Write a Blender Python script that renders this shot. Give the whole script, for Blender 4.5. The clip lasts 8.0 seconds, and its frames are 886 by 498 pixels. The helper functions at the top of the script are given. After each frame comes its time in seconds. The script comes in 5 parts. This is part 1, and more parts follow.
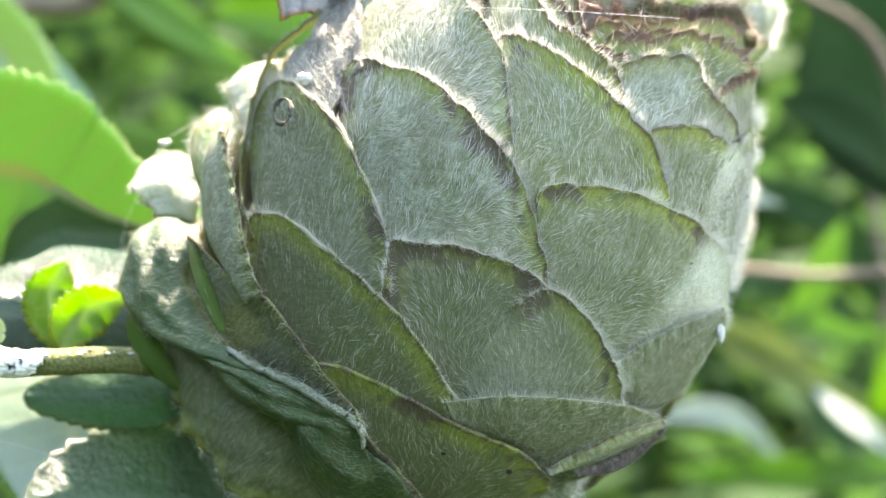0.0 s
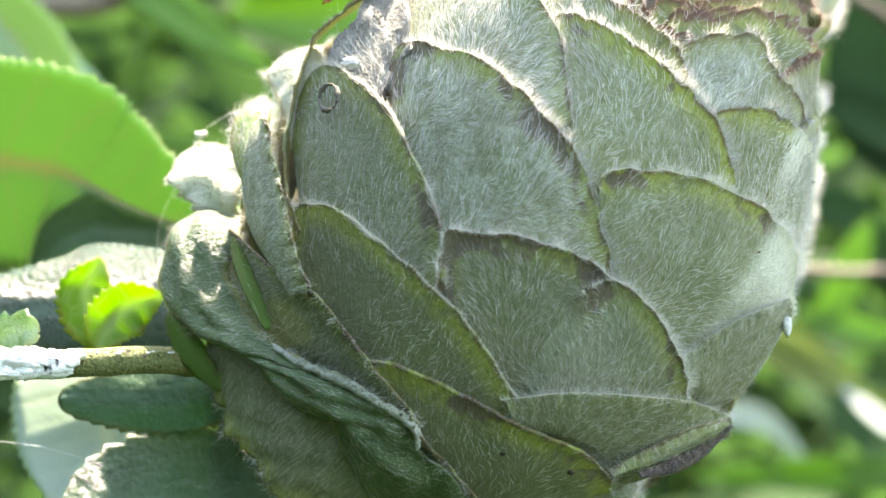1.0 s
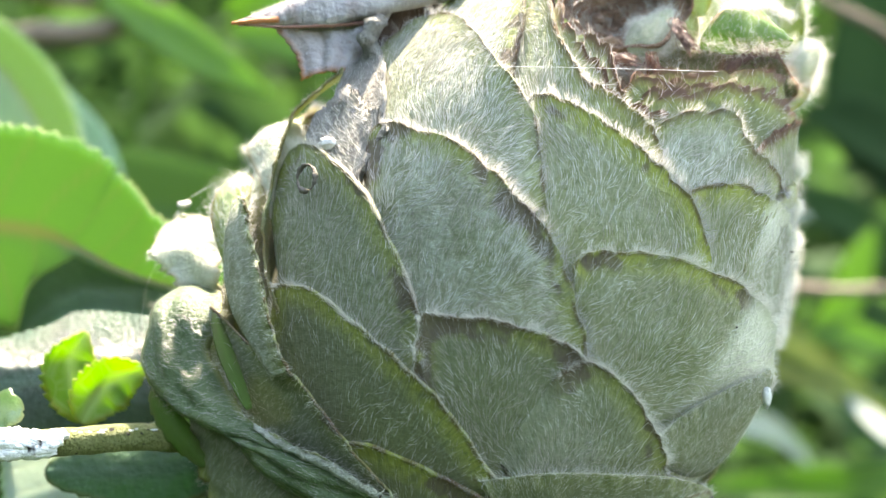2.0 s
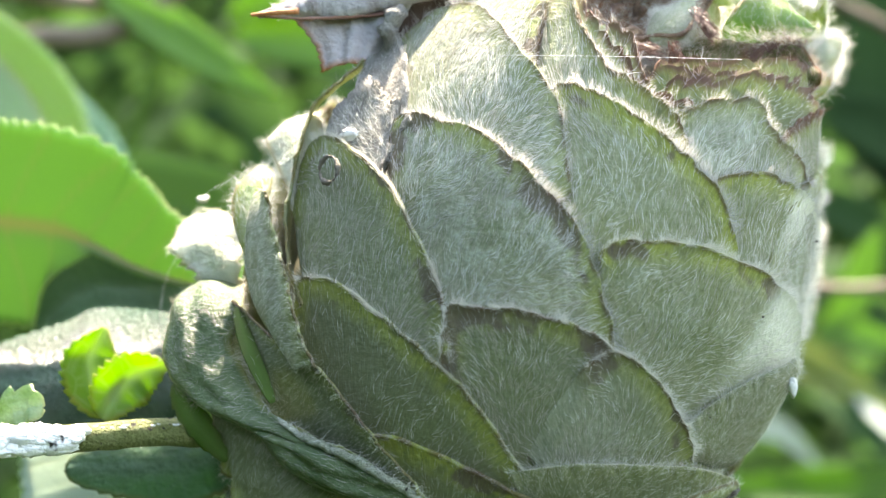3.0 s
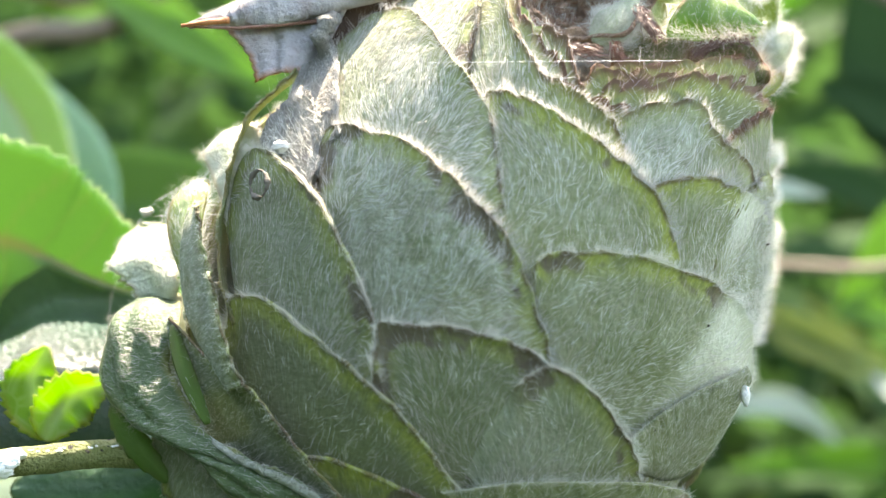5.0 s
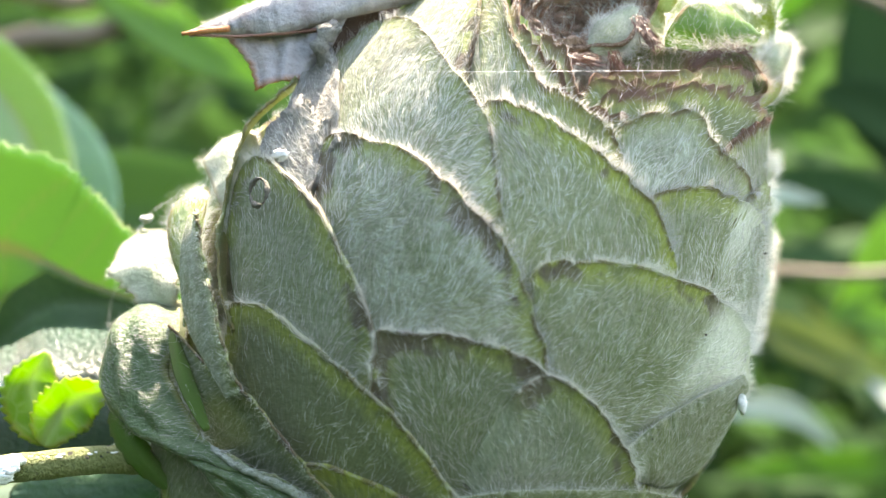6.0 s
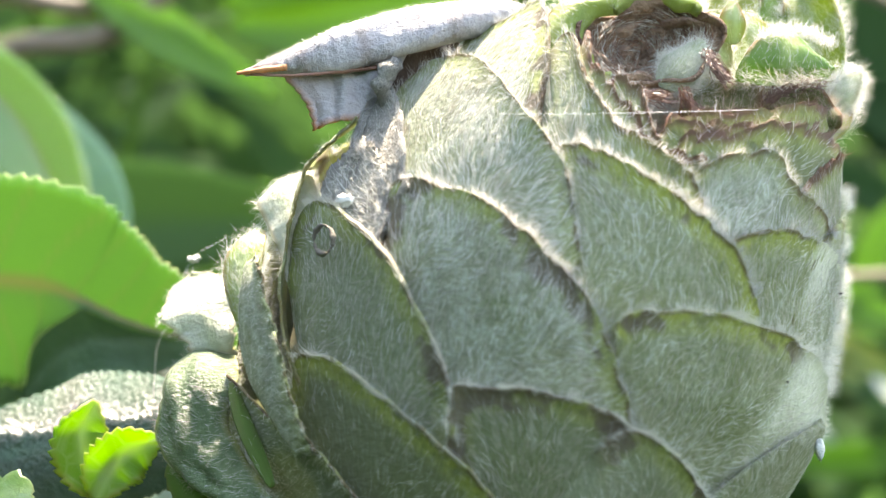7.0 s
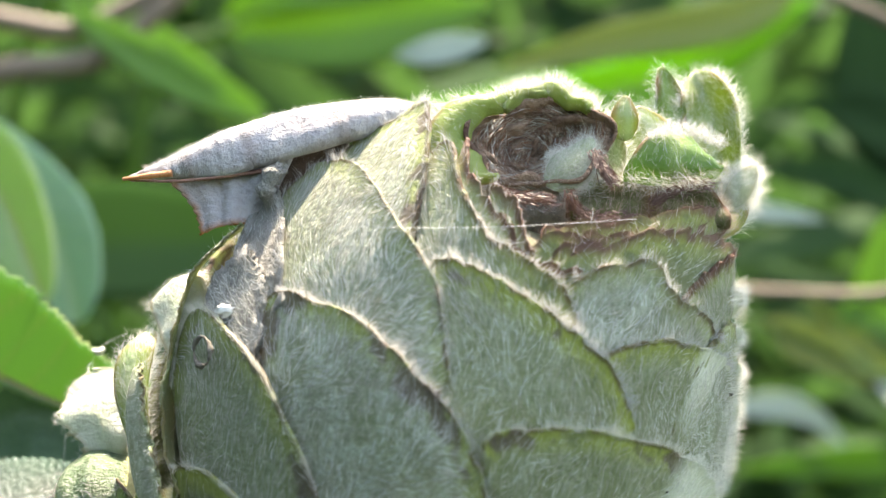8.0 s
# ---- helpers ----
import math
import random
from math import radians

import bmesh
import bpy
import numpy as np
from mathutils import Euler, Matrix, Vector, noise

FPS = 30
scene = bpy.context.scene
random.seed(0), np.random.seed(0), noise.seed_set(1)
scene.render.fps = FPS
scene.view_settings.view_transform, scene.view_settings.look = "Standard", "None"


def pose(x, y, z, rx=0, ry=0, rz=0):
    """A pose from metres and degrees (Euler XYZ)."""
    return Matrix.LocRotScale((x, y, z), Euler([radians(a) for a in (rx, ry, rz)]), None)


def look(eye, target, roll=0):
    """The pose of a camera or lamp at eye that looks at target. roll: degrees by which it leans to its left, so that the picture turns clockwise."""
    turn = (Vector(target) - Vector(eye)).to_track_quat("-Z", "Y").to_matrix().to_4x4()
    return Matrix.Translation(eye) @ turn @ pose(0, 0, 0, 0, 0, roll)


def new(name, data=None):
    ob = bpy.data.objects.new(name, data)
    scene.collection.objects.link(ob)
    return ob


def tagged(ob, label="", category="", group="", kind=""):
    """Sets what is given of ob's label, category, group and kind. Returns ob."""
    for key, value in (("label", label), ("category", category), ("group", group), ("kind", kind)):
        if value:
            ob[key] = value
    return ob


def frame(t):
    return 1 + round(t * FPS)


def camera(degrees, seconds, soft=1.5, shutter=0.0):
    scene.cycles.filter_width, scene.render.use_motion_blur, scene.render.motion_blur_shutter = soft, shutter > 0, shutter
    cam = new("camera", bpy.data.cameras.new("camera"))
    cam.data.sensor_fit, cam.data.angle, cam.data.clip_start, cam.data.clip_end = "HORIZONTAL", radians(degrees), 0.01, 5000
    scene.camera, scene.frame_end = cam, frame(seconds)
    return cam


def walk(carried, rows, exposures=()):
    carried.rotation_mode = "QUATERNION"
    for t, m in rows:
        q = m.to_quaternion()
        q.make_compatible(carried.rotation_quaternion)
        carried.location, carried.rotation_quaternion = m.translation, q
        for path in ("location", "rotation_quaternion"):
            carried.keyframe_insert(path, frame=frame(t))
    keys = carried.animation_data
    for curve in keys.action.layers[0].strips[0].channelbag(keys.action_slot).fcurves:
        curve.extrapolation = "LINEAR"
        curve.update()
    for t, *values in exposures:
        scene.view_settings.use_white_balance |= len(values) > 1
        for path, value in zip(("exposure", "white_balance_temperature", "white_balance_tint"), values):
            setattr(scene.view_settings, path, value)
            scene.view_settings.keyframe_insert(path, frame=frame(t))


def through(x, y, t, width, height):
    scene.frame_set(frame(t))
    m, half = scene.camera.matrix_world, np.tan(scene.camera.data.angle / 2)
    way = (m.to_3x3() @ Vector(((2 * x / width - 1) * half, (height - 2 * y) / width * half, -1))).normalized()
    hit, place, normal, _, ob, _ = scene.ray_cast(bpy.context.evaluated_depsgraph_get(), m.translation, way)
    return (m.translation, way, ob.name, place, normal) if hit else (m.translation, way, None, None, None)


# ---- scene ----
# ---- camera: a hand-held close-up at about eight centimetres ----
cam = camera(32.0, 8.0, soft=1.3)
PATH = [
    (0, (-0.00037, -0.08529, -0.00378), (0.00043, -0.00530, -0.00263), 2.00),
    (0.2, (-0.00209, -0.08449, -0.00435), (-0.00158, -0.00451, -0.00241), 2.01),
    (0.3, (-0.00276, -0.08287, -0.00449), (-0.00258, -0.00289, -0.00320), 1.99),
    (0.5, (-0.00399, -0.08102, -0.00562), (-0.00319, -0.00104, -0.00426), 1.87),
    (0.7, (-0.00277, -0.08177, -0.00482), (-0.00075, -0.00187, -0.00137), 1.54),
    (0.8, (-0.00268, -0.08182, -0.00472), (-0.00114, -0.00189, -0.00168), 1.46),
    (1, (-0.00257, -0.08154, -0.00453), (-0.00230, -0.00155, -0.00310), 1.42),
    (1.2, (-0.00113, -0.08126, -0.00277), (-0.00145, -0.00127, -0.00167), 1.23),
    (1.3, (-0.00049, -0.08147, -0.00168), (-0.00096, -0.00148, -0.00061), 1.04),
    (1.5, (0.00064, -0.08135, 0.00024), (0.00019, -0.00135, 0.00081), 0.86),
    (1.7, (0.00035, -0.08142, 0.00005), (0.00038, -0.00143, 0.00097), 0.91),
    (1.8, (0.00000, -0.08168, -0.00007), (-0.00004, -0.00169, 0.00099), 0.82),
    (2, (-0.00093, -0.08201, -0.00011), (-0.00129, -0.00202, 0.00087), 0.77),
    (2.2, (-0.00219, -0.08060, -0.00153), (-0.00269, -0.00062, 0.00020), 0.58),
    (3.3, (-0.00212, -0.08179, -0.00037), (-0.00247, -0.00180, 0.00081), 0.32),
    (3.5, (0.00096, -0.08183, -0.00012), (-0.00030, -0.00185, 0.00093), 0.14),
    (3.7, (-0.00003, -0.08108, -0.00033), (-0.00049, -0.00108, -0.00014), -0.08),
    (3.8, (-0.00060, -0.08075, 0.00022), (-0.00115, -0.00075, 0.00075), -0.21),
    (4, (-0.00215, -0.08123, 0.00012), (-0.00300, -0.00124, 0.00081), -0.26),
    (4.2, (-0.00083, -0.07985, -0.00074), (-0.00253, 0.00014, -0.00037), -0.43),
    (4.3, (0.00062, -0.07973, -0.00076), (-0.00155, 0.00023, 0.00029), -0.41),
    (4.5, (0.00263, -0.07908, -0.00112), (0.00072, 0.00089, -0.00022), -0.61),
    (4.7, (0.00296, -0.07912, 0.00103), (0.00067, 0.00085, 0.00093), -0.91),
    (5.8, (0.00194, -0.08008, 0.00069), (0.00030, -0.00010, 0.00145), -0.76),
    (6, (0.00275, -0.07973, 0.00125), (0.00069, 0.00024, 0.00144), -0.70),
    (6.2, (0.00124, -0.07885, 0.00192), (-0.00097, 0.00111, 0.00238), -0.90),
    (6.3, (0.00117, -0.07833, 0.00190), (-0.00098, 0.00164, 0.00185), -0.87),
    (6.5, (0.00054, -0.07812, 0.00315), (-0.00128, 0.00186, 0.00277), -1.07),
    (6.7, (-0.00027, -0.07771, 0.00315), (-0.00118, 0.00228, 0.00235), -1.21),
    (6.8, (-0.00069, -0.07759, 0.00371), (-0.00174, 0.00240, 0.00246), -1.30),
    (7, (-0.00195, -0.07726, 0.00435), (-0.00264, 0.00273, 0.00371), -1.36),
    (7.2, (-0.00223, -0.07838, 0.00549), (-0.00445, 0.00157, 0.00701), -1.32),
    (7.3, (-0.00354, -0.07826, 0.00642), (-0.00546, 0.00172, 0.00649), -1.36),
    (7.5, (-0.00145, -0.07769, 0.00596), (-0.00318, 0.00229, 0.00507), -1.29),
    (7.7, (0.00136, -0.07676, 0.00764), (-0.00166, 0.00316, 0.00540), -1.54),
    (7.8, (0.00301, -0.07660, 0.00889), (-0.00009, 0.00331, 0.00667), -1.62),
    (8, (0.00616, -0.07684, 0.01062), (0.00311, 0.00308, 0.00870), -1.80),
]
walk(cam, [(t, look(eye, target, roll)) for t, eye, target, roll in PATH], ((0.0, 3.43, 8650, 11), (1.0, 3.43, 8650, 11), (2.0, 3.31, 8650, 11), (4.5, 3.27, 8650, 11), (6.8, 3.21, 8650, 11), (8.0, 2.87, 8650, 11)))
cam.data.dof.use_dof = True
cam.data.dof.focus_distance = 0.0770
cam.data.dof.aperture_fstop = 43.0

# ---- daylight: a high sun behind the gall, open sky ----
SUN = Vector((0.10, 0.37, 0.92)).normalized()
world = bpy.data.worlds.new("sky")
world.use_nodes = True
scene.world = world
sky = world.node_tree.nodes.new("ShaderNodeTexSky")
sky.sky_type = "NISHITA"
sky.sun_disc = False
sky.sun_elevation = math.asin(SUN.z)
sky.sun_rotation = math.atan2(SUN.x, SUN.y)
bg_node = world.node_tree.nodes["Background"]
bg_node.inputs["Strength"].default_value = 0.145
world.node_tree.links.new(sky.outputs[0], bg_node.inputs["Color"])
sun_data = bpy.data.lights.new("sun", "SUN")
sun_data.energy = 3.9
sun_data.angle = radians(0.53)
sun_data.color = (1.0, 0.988, 0.985)
sun = new("sun", sun_data)
sun.matrix_world = look((0, 0, 0), -SUN)

CM = 0.01
rng = np.random.default_rng(7)


# ---- materials ----
def nodes_of(name):
    mat = bpy.data.materials.new(name)
    mat.use_nodes = True
    nt = mat.node_tree
    nt.nodes.clear()
    return mat, nt


def mk(nt, kind, **values):
    n = nt.nodes.new(kind)
    for key, value in values.items():
        n.inputs[key.replace("_", " ")].default_value = value
    return n


def noise_of(nt, scale, detail=4.0, rough=0.6):
    co = nt.nodes.new("ShaderNodeTexCoord")
    n = mk(nt, "ShaderNodeTexNoise", Scale=scale, Detail=detail, Roughness=rough)
    nt.links.new(co.outputs["Object"], n.inputs["Vector"])
    return n.outputs["Fac"]


def ramp(nt, src, lo, hi, a=0.0, b=1.0):
    n = mk(nt, "ShaderNodeMapRange", From_Min=lo, From_Max=hi, To_Min=a, To_Max=b)
    nt.links.new(src, n.inputs["Value"])
    return n.outputs["Result"]


def blend(nt, fac, a, b):
    n = nt.nodes.new("ShaderNodeMix")
    n.data_type = "RGBA"
    for sock, v in ((n.inputs[0], fac), (n.inputs[6], a), (n.inputs[7], b)):
        if isinstance(v, (tuple, float)):
            sock.default_value = (*v, 1.0) if isinstance(v, tuple) else v
        else:
            nt.links.new(v, sock)
    return n.outputs[2]


def calc(nt, op, a, b):
    n = nt.nodes.new("ShaderNodeMath")
    n.operation = op
    for sock, v in ((n.inputs[0], a), (n.inputs[1], b)):
        if isinstance(v, float):
            sock.default_value = v
        else:
            nt.links.new(v, sock)
    return n.outputs[0]


def attr(nt, name):
    n = nt.nodes.new("ShaderNodeAttribute")
    n.attribute_name = name
    return n.outputs["Fac"]


def finish(nt, color, rough, through_color=None, through=0.0, bump=None, bump_depth=0.0, spec=0.5):
    out = nt.nodes.new("ShaderNodeOutputMaterial")
    p = mk(nt, "ShaderNodeBsdfPrincipled", Roughness=rough)
    p.inputs["Specular IOR Level"].default_value = spec
    if isinstance(color, tuple):
        p.inputs["Base Color"].default_value = (*color, 1)
    else:
        nt.links.new(color, p.inputs["Base Color"])
    if bump is not None:
        b = mk(nt, "ShaderNodeBump", Strength=1.0, Distance=bump_depth)
        nt.links.new(bump, b.inputs["Height"])
        nt.links.new(b.outputs[0], p.inputs["Normal"])
    last = p.outputs[0]
    if through:
        tr = nt.nodes.new("ShaderNodeBsdfTranslucent")
        if isinstance(through_color, tuple):
            tr.inputs["Color"].default_value = (*through_color, 1)
        else:
            nt.links.new(through_color, tr.inputs["Color"])
        mix = nt.nodes.new("ShaderNodeMixShader")
        mix.inputs[0].default_value = through
        nt.links.new(last, mix.inputs[1])
        nt.links.new(tr.outputs[0], mix.inputs[2])
        last = mix.outputs[0]
    nt.links.new(last, out.inputs["Surface"])


def scale_material():
    """Downy gall scale: grey-green blade, yellow-green and brown margin."""
    mat, nt = nodes_of("gall_scale")
    oi = nt.nodes.new("ShaderNodeObjectInfo")
    sep = nt.nodes.new("ShaderNodeSeparateColor")
    nt.links.new(oi.outputs["Color"], sep.inputs[0])
    edge = attr(nt, "edge")
    wide, fine, mid = noise_of(nt, 230.0, 5.0), noise_of(nt, 2600.0, 6.0), noise_of(nt, 700.0, 3.0)
    col = blend(nt, sep.outputs[1], (0.20, 0.212, 0.168), (0.188, 0.20, 0.09))
    col = blend(nt, ramp(nt, sep.outputs[2], 0.0, 0.6, 0.75, 0.0), col, (0.10, 0.112, 0.055))
    col = blend(nt, ramp(nt, wide, 0.42, 0.60, 0.0, 0.7), col, (0.125, 0.15, 0.055))
    wool = calc(nt, "MULTIPLY", ramp(nt, fine, 0.3, 0.7), ramp(nt, mid, 0.3, 0.65))
    col = blend(nt, calc(nt, "MULTIPLY", wool, ramp(nt, sep.outputs[2], 0.0, 1.0, 0.08, 1.0)), col, (0.46, 0.50, 0.40))
    marked = ramp(nt, attr(nt, "plain"), 0.0, 1.0, 1.0, 0.0)
    near = calc(nt, "MULTIPLY", calc(nt, "MULTIPLY", ramp(nt, edge, 1.3, 0.35), ramp(nt, mid, 0.30, 0.46)), marked)
    col = blend(nt, calc(nt, "MULTIPLY", near, ramp(nt, sep.outputs[1], 0.1, 0.9, 0.45, 0.92)), col, (0.28, 0.32, 0.055))
    comb = nt.nodes.new("ShaderNodeCombineXYZ")
    nt.links.new(calc(nt, "MULTIPLY", attr(nt, "across"), 9.0), comb.inputs[0])
    nt.links.new(calc(nt, "MULTIPLY", attr(nt, "along"), 1.3), comb.inputs[1])
    nt.links.new(oi.outputs["Random"], comb.inputs[2])
    streak = mk(nt, "ShaderNodeTexNoise", Scale=1.0, Detail=5.0, Roughness=0.65, Distortion=0.8)
    nt.links.new(comb.outputs[0], streak.inputs["Vector"])
    col = blend(nt, ramp(nt, streak.outputs["Fac"], 0.50, 0.36, 0.0, 0.7), col, (0.08, 0.105, 0.055))
    col = blend(nt, ramp(nt, streak.outputs["Fac"], 0.55, 0.75, 0.0, 0.6), col, (0.48, 0.52, 0.44))
    stain = ramp(nt, calc(nt, "ADD", edge, ramp(nt, noise_of(nt, 900.0, 3.0), 0.3, 0.7, 0.35, -0.35)), 1.05, 0.75)
    gate = calc(nt, "ADD", noise_of(nt, 330.0, 2.0), ramp(nt, sep.outputs[0], 0.0, 1.0, -0.27, 0.055))
    stain = calc(nt, "MULTIPLY", calc(nt, "MULTIPLY", stain, marked), ramp(nt, gate, 0.475, 0.515))
    stain = calc(nt, "MULTIPLY", stain, ramp(nt, sep.outputs[0], 1.0, 1.03, 1.0, 0.12))
    stain = calc(nt, "MULTIPLY", stain, ramp(nt, streak.outputs["Fac"], 0.3, 0.5, 1.0, 0.8))
    col = blend(nt, calc(nt, "MULTIPLY", stain, 0.92), col, (0.085, 0.050, 0.065))
    rim = calc(nt, "MULTIPLY", calc(nt, "MULTIPLY", ramp(nt, edge, 0.24, 0.10), ramp(nt, noise_of(nt, 900.0, 2.0), 0.40, 0.52)), marked)
    col = blend(nt, calc(nt, "MULTIPLY", rim, 0.75), col, (0.085, 0.042, 0.030))
    lip = calc(nt, "MULTIPLY", ramp(nt, edge, 0.50, 0.14), ramp(nt, sep.outputs[0], 1.0, 1.1))
    col = blend(nt, calc(nt, "MULTIPLY", lip, ramp(nt, mid, 0.3, 0.5)), col, (0.10, 0.046, 0.034))
    # red-brown margin patches, with the shadow between overlapping rims put into the colour
    brown_and_shade = calc(nt, "MULTIPLY", calc(nt, "MULTIPLY", ramp(nt, edge, 0.75, 0.25), ramp(nt, sep.outputs[0], 1.1, 1.18)), ramp(nt, noise_of(nt, 500.0, 3.0), 0.47, 0.58))
    col = blend(nt, brown_and_shade, col, (0.12, 0.060, 0.047))
    felt = calc(nt, "MULTIPLY", attr(nt, "wool"), ramp(nt, mid, 0.3, 0.6, 0.75, 1.0))
    col = blend(nt, felt, col, (0.58, 0.60, 0.48))
    finish(nt, col, 0.75, (0.34, 0.40, 0.14), 0.16, fine, 0.00012, 0.25)
    return mat


def plain_material(name, dark, light, scale, rough, through_color=None, through=0.0, bump=0.0001, spec=0.4, vein=None, margin=None, net=0.0, specks=0.0):
    mat, nt = nodes_of(name)
    wide, fine = noise_of(nt, scale), noise_of(nt, scale * 7, 5.0)
    col = blend(nt, ramp(nt, wide, 0.3, 0.7), dark, light)
    col = blend(nt, ramp(nt, fine, 0.4, 0.8, 0.0, 0.35), col, light)
    tcol = through_color
    if vein:
        v = attr(nt, "vein")
        if net:
            co = nt.nodes.new("ShaderNodeTexCoord")
            vor = mk(nt, "ShaderNodeTexVoronoi", Scale=net)
            vor.feature = "DISTANCE_TO_EDGE"
            nt.links.new(co.outputs["Object"], vor.inputs["Vector"])
            v = calc(nt, "MAXIMUM", v, ramp(nt, vor.outputs["Distance"], 0.10, 0.02, 0.0, 0.55))
        col = blend(nt, v, col, vein)
        tcol = blend(nt, calc(nt, "MULTIPLY", v, 0.6), through_color, vein)
    if specks:
        col = blend(nt, ramp(nt, noise_of(nt, specks, 2.0), 0.66, 0.72), col, (0.02, 0.016, 0.012))
    if margin:
        m = calc(nt, "MULTIPLY", ramp(nt, attr(nt, "edge"), 0.35, 0.05), ramp(nt, wide, 0.4, 0.55))
        col = blend(nt, m, col, margin)
    finish(nt, col, rough, tcol, through, fine, bump, spec)
    return mat


def down_material(name, color, through):
    mat, nt = nodes_of(name)
    finish(nt, color, 0.45, color, through, spec=0.5)
    return mat


M_SCALE = scale_material()
M_DOWN = down_material("white_down", (0.735, 0.727, 0.66), 0.45)
M_DULLDOWN = down_material("dull_down", (0.455, 0.435, 0.368), 0.4)
M_FRINGE = down_material("white_fringe", (0.50, 0.495, 0.482), 0.42)
M_DRYDOWN = down_material("dry_brown_down", (0.12, 0.062, 0.046), 0.2)
M_RUST = down_material("rusty_fibre", (0.26, 0.11, 0.05), 0.25)
M_TANDOWN = down_material("tan_down", (0.42, 0.34, 0.27), 0.3)
M_CORE = plain_material("gall_core", (0.10, 0.10, 0.05), (0.17, 0.15, 0.09), 300.0, 0.8)
M_LEAF = plain_material("willow_leaf", (0.045, 0.11, 0.03), (0.075, 0.17, 0.045), 90.0, 0.38, (0.30, 0.62, 0.06), 0.5, 0.00012, 0.5, (0.22, 0.33, 0.12), (0.20, 0.13, 0.04))
M_BIGLEAF = plain_material("big_willow_leaf", (0.06, 0.12, 0.045), (0.09, 0.17, 0.06), 90.0, 0.4, (0.23, 0.42, 0.12), 0.5, 0.00012, 0.4, (0.30, 0.24, 0.12), (0.42, 0.44, 0.20))
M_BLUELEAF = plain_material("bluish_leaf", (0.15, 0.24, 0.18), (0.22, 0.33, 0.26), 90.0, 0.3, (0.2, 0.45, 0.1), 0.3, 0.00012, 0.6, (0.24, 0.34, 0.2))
# pale version of the leaf green, with sun glare put into the colour
M_PALELEAF = plain_material("glaring_pale_leaf", (0.26, 0.36, 0.28), (0.36, 0.46, 0.38), 90.0, 0.3, (0.45, 0.62, 0.3), 0.35, 0.00012, 0.6, (0.5, 0.58, 0.36), (0.30, 0.45, 0.15))
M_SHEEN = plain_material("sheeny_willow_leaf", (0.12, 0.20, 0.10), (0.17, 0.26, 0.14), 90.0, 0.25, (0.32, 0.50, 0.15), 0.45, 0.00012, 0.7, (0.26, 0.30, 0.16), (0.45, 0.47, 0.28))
M_DARKLEAF = plain_material("glossy_dark_leaf", (0.03, 0.08, 0.04), (0.065, 0.145, 0.075), 160.0, 0.42, (0.12, 0.32, 0.06), 0.25, 0.00025, 0.35, (0.07, 0.14, 0.08), (0.14, 0.12, 0.05), 900.0)
# dull leaf green with the shade behind the twig put into the colour
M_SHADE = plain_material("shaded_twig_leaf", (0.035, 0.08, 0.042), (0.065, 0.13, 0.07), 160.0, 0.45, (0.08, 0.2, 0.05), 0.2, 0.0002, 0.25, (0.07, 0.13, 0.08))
M_FROST = plain_material("frosted_leaf", (0.045, 0.10, 0.05), (0.11, 0.18, 0.11), 420.0, 0.24, (0.14, 0.32, 0.08), 0.2, 0.0004, 0.6, (0.11, 0.19, 0.11), (0.22, 0.22, 0.12), 700.0)
M_TIPLET = plain_material("pale_ragged_leaf", (0.12, 0.22, 0.10), (0.25, 0.36, 0.2), 400.0, 0.35, (0.3, 0.5, 0.15), 0.35, 0.0003, 0.5, (0.3, 0.42, 0.25), (0.35, 0.38, 0.2), 1200.0)
M_GLARE = plain_material("bumpy_glossy_leaf", (0.03, 0.07, 0.045), (0.06, 0.11, 0.075), 480.0, 0.2, (0.12, 0.3, 0.08), 0.08, 0.0005, 0.9, (0.08, 0.15, 0.1))
M_INNER = plain_material("inner_bract", (0.045, 0.10, 0.015), (0.075, 0.15, 0.025), 300.0, 0.75, (0.16, 0.34, 0.03), 0.3, 0.0001, 0.12, (0.09, 0.16, 0.04), (0.10, 0.12, 0.05))
M_YOUNG = plain_material("young_leaf", (0.07, 0.16, 0.02), (0.12, 0.24, 0.03), 250.0, 0.5, (0.36, 0.60, 0.05), 0.55, 0.0001, 0.4, (0.36, 0.48, 0.16), (0.22, 0.17, 0.04), 800.0)
M_BRACT = plain_material("downy_bract", (0.15, 0.20, 0.11), (0.30, 0.36, 0.25), 320.0, 0.5, (0.40, 0.50, 0.22), 0.35, 0.0003, 0.5, (0.2, 0.26, 0.13), (0.22, 0.15, 0.07))
M_GLOSSBRACT = plain_material("puckered_bract", (0.035, 0.078, 0.026), (0.11, 0.16, 0.07), 420.0, 0.36, (0.2, 0.4, 0.08), 0.2, 0.0003, 0.55, (0.14, 0.2, 0.09), (0.24, 0.24, 0.07))
M_DEAD = plain_material("dead_leaf", (0.29, 0.265, 0.275), (0.53, 0.515, 0.53), 240.0, 0.85, (0.35, 0.2, 0.1), 0.15, 0.0003, 0.15, (0.2, 0.15, 0.13), (0.38, 0.14, 0.04))
M_BARK = plain_material("twig_bark", (0.12, 0.145, 0.04), (0.24, 0.25, 0.10), 700.0, 0.7, None, 0.0, 0.0004, 0.3, specks=1500.0)
M_BROWNSTEM = plain_material("brown_stem", (0.12, 0.085, 0.06), (0.20, 0.15, 0.11), 60.0, 0.7)
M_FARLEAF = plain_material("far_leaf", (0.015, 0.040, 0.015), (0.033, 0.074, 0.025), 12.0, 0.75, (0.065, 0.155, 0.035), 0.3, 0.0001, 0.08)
M_SOIL = plain_material("leaf_litter", (0.014, 0.02, 0.008), (0.035, 0.042, 0.018), 9.0, 0.95, bump=0.004, spec=0.1)
